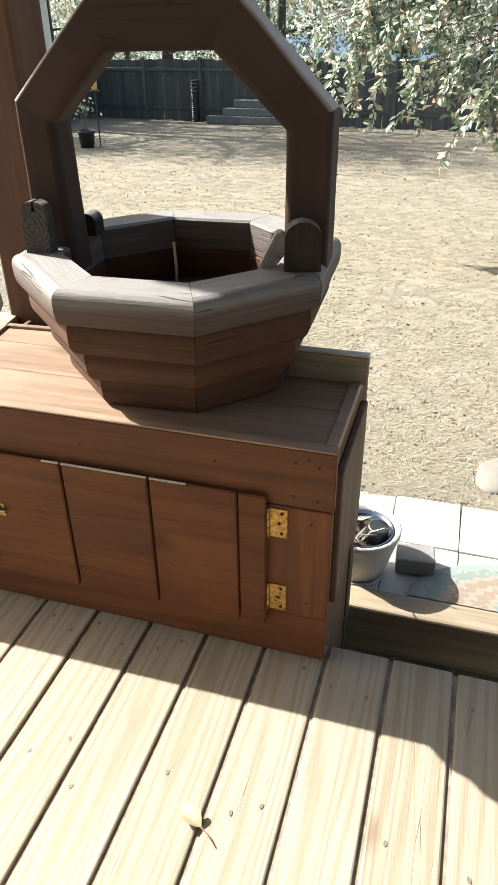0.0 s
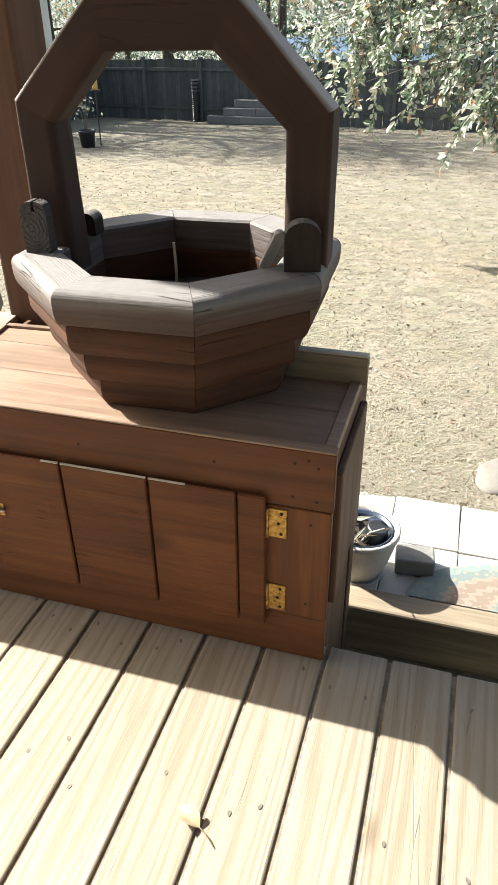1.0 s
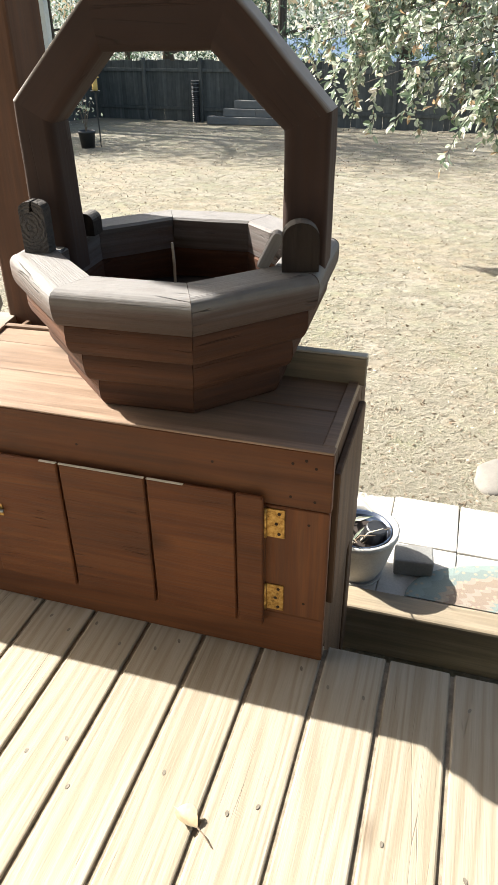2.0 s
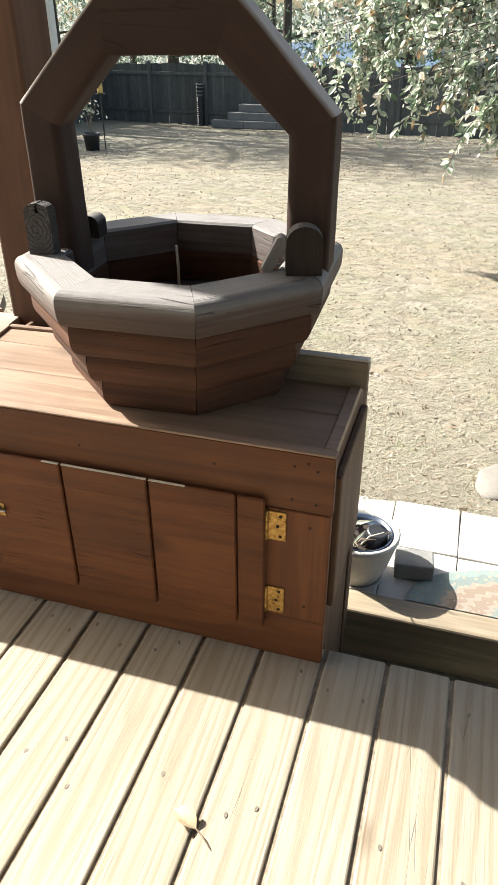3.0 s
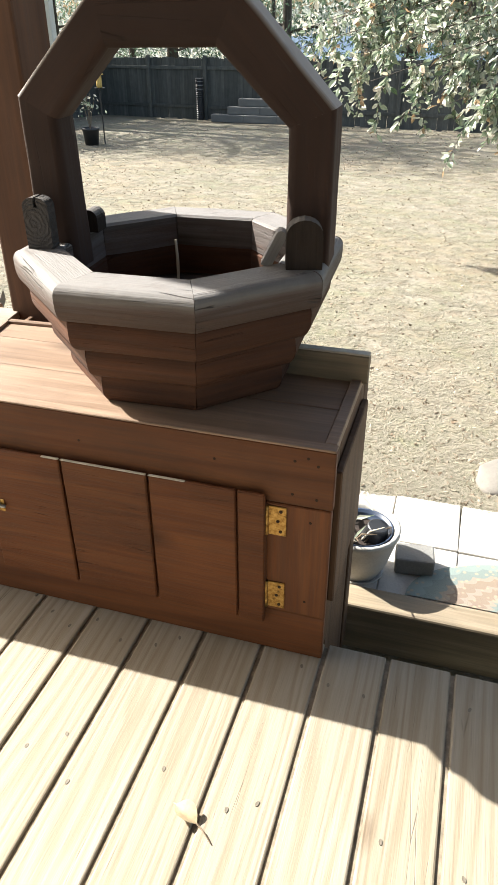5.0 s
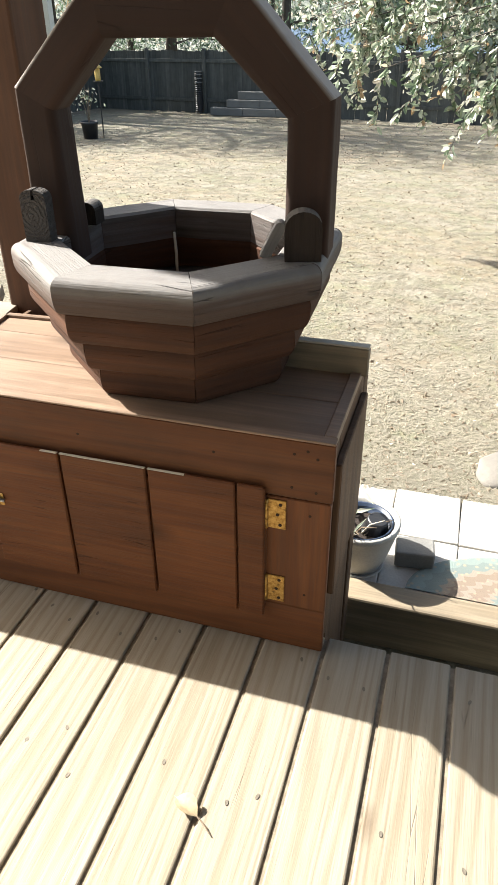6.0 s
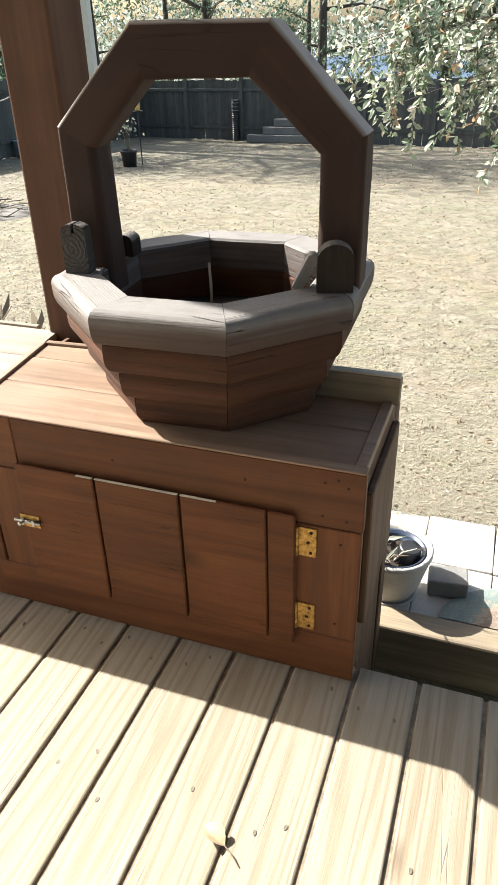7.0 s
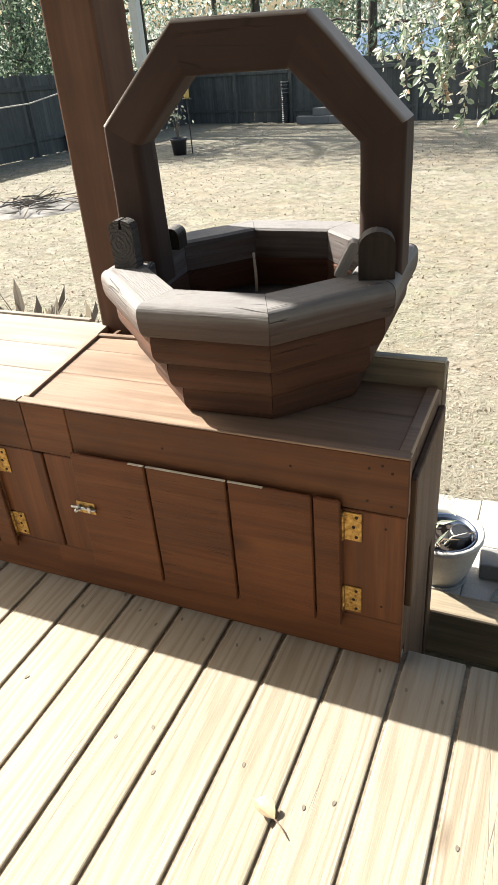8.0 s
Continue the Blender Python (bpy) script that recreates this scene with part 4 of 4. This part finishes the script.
for at in ((-2.78, 2.15, ground_z(2.15)), (-2.62, 2.2, ground_z(2.2)), (-2.98, 2.25, ground_z(2.25)), (-2.5, 2.1, ground_z(2.1))):
    wilted_plant(at)

bk = thing("bucket", (-10.6, 13.4, ground_z(13.4)), "pale blue plastic bucket standing by the fence", "bucket")
part("shell", lathe([(0.13, 0.0), (0.17, 0.36), (0.18, 0.37), (0.165, 0.37), (0.12, 0.02)], 24), BUCKET, bk, smooth=True)
pk = thing("leaning_plank", (-10.62, 14.0, ground_z(14.0)), "grey plank leaning against the side fence", "plank")
part("plank", block(0.16, 0.03, 1.5, 0.004), FENCE, pk, at=(-10.72, 14.0, ground_z(14.0) + 0.72), turn=(0, -12, 92))


# ---- trees ----
def leaf_cloud(centres, count, spread, size, wide=0.42):
    c = centres[rng.integers(0, len(centres), count)] + rng.normal(0, 1, (count, 3)) * spread
    u = rng.normal(0, 1, (count, 3)) + (0, 0, -0.7)
    u = u / np.linalg.norm(u, axis=1, keepdims=True) * (size * rng.uniform(0.6, 1.25, (count, 1)))
    v = np.cross(u, rng.normal(0, 1, (count, 3)))
    v = v / np.linalg.norm(v, axis=1, keepdims=True) * (size * wide * rng.uniform(0.7, 1.2, (count, 1)))
    return c, u, v


def far_tree(seed, tall, low, thick, leaves, spread):
    """A yard tree: leaning trunk, limbs, and a crown of many leaves round its twigs."""
    r = random.Random(seed)
    t = thing("tree", (0, 0, 0), "tall leafy yard tree beyond the wooden fence", "tree", group="trees beyond the fence")
    lean = (r.uniform(-0.5, 0.5), r.uniform(-0.5, 0.5))
    pts = [(lean[0] * k * k * 0.3, lean[1] * k * k * 0.3, tall * k) for k in (0, 0.25, 0.5, 0.75, 1.0)]
    part("trunk", tube(pts, [thick, thick * 0.8, thick * 0.6, thick * 0.4, thick * 0.15], 10), BARK, t, smooth=True)
    tips = []
    for k in range(11):
        h = r.uniform(low, 0.95) * tall
        a = r.uniform(0, 6.28)
        l = tall * r.uniform(0.18, 0.36)
        p0 = Vector((lean[0] * (h / tall) ** 2 * 0.3, lean[1] * (h / tall) ** 2 * 0.3, h))
        p2 = p0 + Vector((math.cos(a) * l, math.sin(a) * l, r.uniform(-0.1, 0.35) * l))
        p1 = (p0 + p2) / 2 + Vector((0, 0, 0.08 * l))
        part("limb", tube([p0, p1, p2], [thick * 0.3, thick * 0.2, thick * 0.06], 6), BARK, t)
        for q in range(9):
            f = r.uniform(0.35, 1.1)
            tips.append(p0.lerp(p2, f) + Vector((r.uniform(-1, 1), r.uniform(-1, 1), r.uniform(-0.8, 0.5))) * l * 0.28)
    c, u, v = leaf_cloud(np.array([tuple(x) for x in tips]), leaves, spread, 0.085)
    part("crown", quads("crown", c, u, v, 0.25), FARLEAF, t)
    return t


kinds = [far_tree(3, 8.5, 0.12, 0.20, 3600, 0.45), far_tree(5, 10.0, 0.16, 0.26, 3600, 0.5), far_tree(9, 7.0, 0.05, 0.16, 7000, 0.38), far_tree(12, 14.5, 0.30, 0.30, 6500, 0.7)]
spots = [(-15.5, 25.5, 0), (-11.5, 27.0, 1), (-6.35, 24.2, 0), (-2.6, 26.5, 1), (-0.72, 24.4, 1), (-14.2, 18.5, 2), (-13.8, 14.5, 2),
         (-18.5, 22.0, 1), (-20.0, 30.0, 1), (-9.5, 34.0, 2), (-4.0, 36.0, 2), (-16.0, 33.0, 0), (8.0, 21.0, 2), (-14.5, 17.0, 3), (-13.6, 17.5, 3), (-15.5, 21.0, 3), (-17.0, 20.0, 3)]
used = set()
for i, (x, y, k) in enumerate(spots):
    m = pose(x, y, ground_z(y) - 0.05, 0, 0, 67 * i)
    if k in used:
        copy_thing(kinds[k], m)
    else:
        kinds[k].matrix_basis = m
        used.add(k)


def shed(at, size, tall, label):
    """A low outbuilding with a ridged metal roof."""
    x, y = at
    z = ground_z(y)
    h = thing("shed", (x, y, z), label, "shed", group="sheds beyond the fence")
    sx, sy = size
    for s in (-1, 1):
        part("wall", block(sx, 0.12, tall, 0.01), SIDING, h, at=(x, y + s * sy / 2, z + tall / 2))
        part("wall", block(0.12, sy - 0.13, tall, 0.01), SIDING, h, at=(x + s * (sx - 0.13) / 2, y, z + tall / 2))
    rise = 0.7
    for s in (-1, 1):
        ang = math.degrees(math.atan2(rise, sy / 2 + 0.25))
        rf = part("roof", block(sx + 0.5, math.hypot(sy / 2 + 0.25, rise), 0.06, 0.01), ROOFBLUE, h, at=(x, y + s * (sy / 4 + 0.12), z + tall + rise / 2), turn=(-s * ang, 0, 0))
        for i in range(int(sx / 0.45)):
            part("seam", block(0.03, math.hypot(sy / 2 + 0.25, rise), 0.04, 0.004), ROOFBLUE, rf,
                 at=(x - sx / 2 + 0.45 * i, y + s * (sy / 4 + 0.12), z + tall + rise / 2 + 0.05), turn=(-s * ang, 0, 0))
    part("window", block(0.8, 0.05, 0.6, 0.01), POTBLUE, h, at=(x - sx * 0.2, y - sy / 2 - 0.065, z + tall * 0.62))


shed((-6.6, 30.5), (3.2, 3.0), 1.75, "low shed with blue metal roof beyond the fence")
shed((-1.2, 31.5), (5.5, 3.4), 1.55, "long low shed with blue metal roof beyond the fence")


def near_tree():
    """The tree whose leafy branches hang into the yard."""
    bx, by = 2.9, 5.6
    t = thing("leafy_tree", (bx, by, ground_z(by)), "yard tree with drooping branches of glossy green and yellowing leaves", "tree")
    g = ground_z(by)
    part("trunk", tube([(0, 0, 0), (0.03, 0.02, 1.0), (-0.05, 0.0, 2.1), (-0.2, -0.1, 3.4), (-0.3, -0.2, 4.6)], [0.15, 0.13, 0.11, 0.08, 0.03], 12), BARK, t, smooth=True)
    r = random.Random(21)
    sprays = []
    # limbs arch over and let their twigs hang: (start height, tip x, tip y, tip z) in the world
    limbs = [(1.9, -0.95, 5.0, 0.98), (2.2, -1.15, 5.3, 1.25), (1.7, -0.10, 4.7, 0.72), (1.8, 0.25, 4.6, 0.78), (2.1, -0.65, 5.0, 1.25), (1.7, 0.55, 5.0, 0.70), (2.1, -0.15, 5.1, 1.15),
             (1.9, -0.55, 5.5, 0.95), (2.1, 0.45, 5.3, 1.25), (2.4, -1.25, 5.8, 1.5), (1.8, 0.9, 4.7, 0.9), (2.3, -0.9, 5.4, 1.45), (1.8, -0.35, 4.9, 0.92), (2.0, 0.1, 5.0, 1.0), (2.5, -1.7, 6.0, 1.55),
             (1.5, 0.02, 4.6, 0.70), (2.0, -1.35, 5.2, 1.05), (2.1, -1.3, 5.4, 1.2), (1.8, -0.7, 4.8, 0.85)]
    for h, x, y, z in limbs:
        p0 = Vector((-0.1, 0, h))
        p3 = Vector((x - bx, y - by, z - g))
        p1 = p0.lerp(p3, 0.35) + Vector((0, 0, 0.35))
        p2 = p0.lerp(p3, 0.75) + Vector((0, 0, 0.18))
        part("limb", tube([p0, p1, p2, p3], [0.018, 0.009, 0.005, 0.002], 7), BARK, t, smooth=True)
        for k in range(20):
            f = r.uniform(0.3, 1.0)
            q = p1.lerp(p2, f / 0.7) if f < 0.7 else p2.lerp(p3, (f - 0.7) / 0.3)
            l = r.uniform(0.15, 0.50)
            sway = Vector((r.uniform(-0.6, 0.35), r.uniform(-0.5, 0.5), -1)).normalized() * l
            mid = q + sway * 0.5 + Vector((r.uniform(-0.1, 0.1), r.uniform(-0.1, 0.1), 0.06))
            end = q + sway
            part("twig", tube([q, mid, end], [0.004, 0.0028, 0.0012], 5), BARK, t)
            n = int(l / 0.0095)
            for i in range(n):
                w = i / n
                s = q.lerp(mid, w * 2) if w < 0.5 else mid.lerp(end, w * 2 - 1)
                sprays.append(s)
    P = np.array([tuple(s) for s in sprays])
    n = len(P)
    face = rng.normal(0, 0.55, (n, 3)) + (-0.55, -0.55, 0.62)        # blades turn to the light
    face /= np.linalg.norm(face, axis=1, keepdims=True)
    out = rng.normal(0, 0.8, (n, 3)) + (0, 0, -0.8)
    out -= face * np.sum(out * face, axis=1, keepdims=True)
    out /= np.linalg.norm(out, axis=1, keepdims=True)
    half = rng.uniform(0.016, 0.046, (n, 1))
    side = np.cross(face, out) * half * rng.uniform(0.36, 0.60, (n, 1))
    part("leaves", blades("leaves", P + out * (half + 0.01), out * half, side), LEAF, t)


near_tree()


def far_woods():
    """The wood behind the houses: stems and many leaf clumps in one mass."""
    n = 60000
    x = rng.uniform(-75, 35, n)
    y = rng.uniform(44, 68, n)
    top = 6 + 3 * np.sin(x * 0.45) + 3 * np.sin(x * 1.3 + 1) + rng.normal(0, 1.5, n)
    z = -3.2 + rng.uniform(0, 1, n) ** 0.8 * np.maximum(top, 2)
    hole = np.sin(x * 1.1 + 0.6 * z) + np.sin(z * 1.7 + x * 0.5) + rng.normal(0, 0.6, n)
    keep = hole > 0.15 + 0.05 * z
    c = np.stack([x, y, z], 1)[keep]
    m = len(c)
    u = rng.normal(0, 1, (m, 3))
    u = u / np.linalg.norm(u, axis=1, keepdims=True) * rng.uniform(0.16, 0.36, (m, 1))
    v = np.cross(u, rng.normal(0, 1, (m, 3)))
    v = v / np.linalg.norm(v, axis=1, keepdims=True) * rng.uniform(0.08, 0.2, (m, 1))
    tagged(part("far_woods", quads("far_woods", c, u, v, 0.2), HAZELEAF), "mixed woods far behind the yards, with haze put into the leaf colour", "woods", kind="stuff")


far_woods()

ln = part("clothes_line", line, ROPE, None)
tagged(ln, "slack pale rope clothes line strung across the yard", "rope")


# ---- dry grass and litter over the lawn ----
def scatter_grass():
    # tufts of lying straw, each blade bent over its neighbours
    tufts, each = 30000, 13
    ty = 1.15 + 13.0 * rng.uniform(0, 1, tufts) ** 2.0
    tx = rng.uniform(-0.95, 0.75, tufts) * (ty + 2.5) + 0.1
    ta = rng.uniform(0, 6.283, tufts)
    size = rng.uniform(0.5, 1.4, tufts) * (0.9 + 0.05 * ty)
    y = np.repeat(ty, each) + rng.normal(0, 0.023, tufts * each) * np.repeat(size, each)
    x = np.repeat(tx, each) + rng.normal(0, 0.023, tufts * each) * np.repeat(size, each)
    n = tufts * each
    z = np.array([ground_z(v) for v in y])
    a = np.repeat(ta, each) + rng.normal(0, 0.8, n)
    tilt = rng.uniform(0.0, 0.22, n)
    half = rng.uniform(0.010, 0.026, n) * np.repeat(size, each)
    u = np.stack([np.cos(a) * np.cos(tilt), np.sin(a) * np.cos(tilt), np.sin(tilt)], 1) * half[:, None]
    v = np.cross(u, (0, 0, 1.0))
    v = v / np.linalg.norm(v, axis=1, keepdims=True) * (0.0011 + 0.0005 * y)[:, None]
    c = np.stack([x, y, z + np.sin(tilt) * half + 0.002], 1)
    tagged(part("grass", quads("grass", c, u, v), GRASS), "short dry tan and green grass blades", "grass", kind="stuff")
    n = 24000
    y = 1.14 + 18.0 * rng.uniform(0, 1, n) ** 1.5
    x = rng.uniform(-0.95, 0.75, n) * (y + 2.5) + 0.1
    z = np.array([ground_z(v) for v in y])
    u = rng.normal(0, 1, (n, 3)) * (1, 1, 0.35)
    u = u / np.linalg.norm(u, axis=1, keepdims=True) * rng.uniform(0.006, 0.018, (n, 1))*(0.9 + 0.06 * y[:, None])
    v = np.cross(u, rng.normal(0, 0.5, (n, 3)) + (0, 0, 1.0))
    v = v / np.linalg.norm(v, axis=1, keepdims=True) * rng.uniform(0.003, 0.009, (n, 1))*(0.9 + 0.06 * y[:, None])
    c = np.stack([x, y, z + 0.007], 1)
    tagged(part("leaf_litter", quads("leaf_litter", c, u, v, 0.5), DEADLEAF), "scattered dry brown fallen leaves on the lawn", "leaves", kind="stuff")


scatter_grass()
build_pavers()
build_deck()
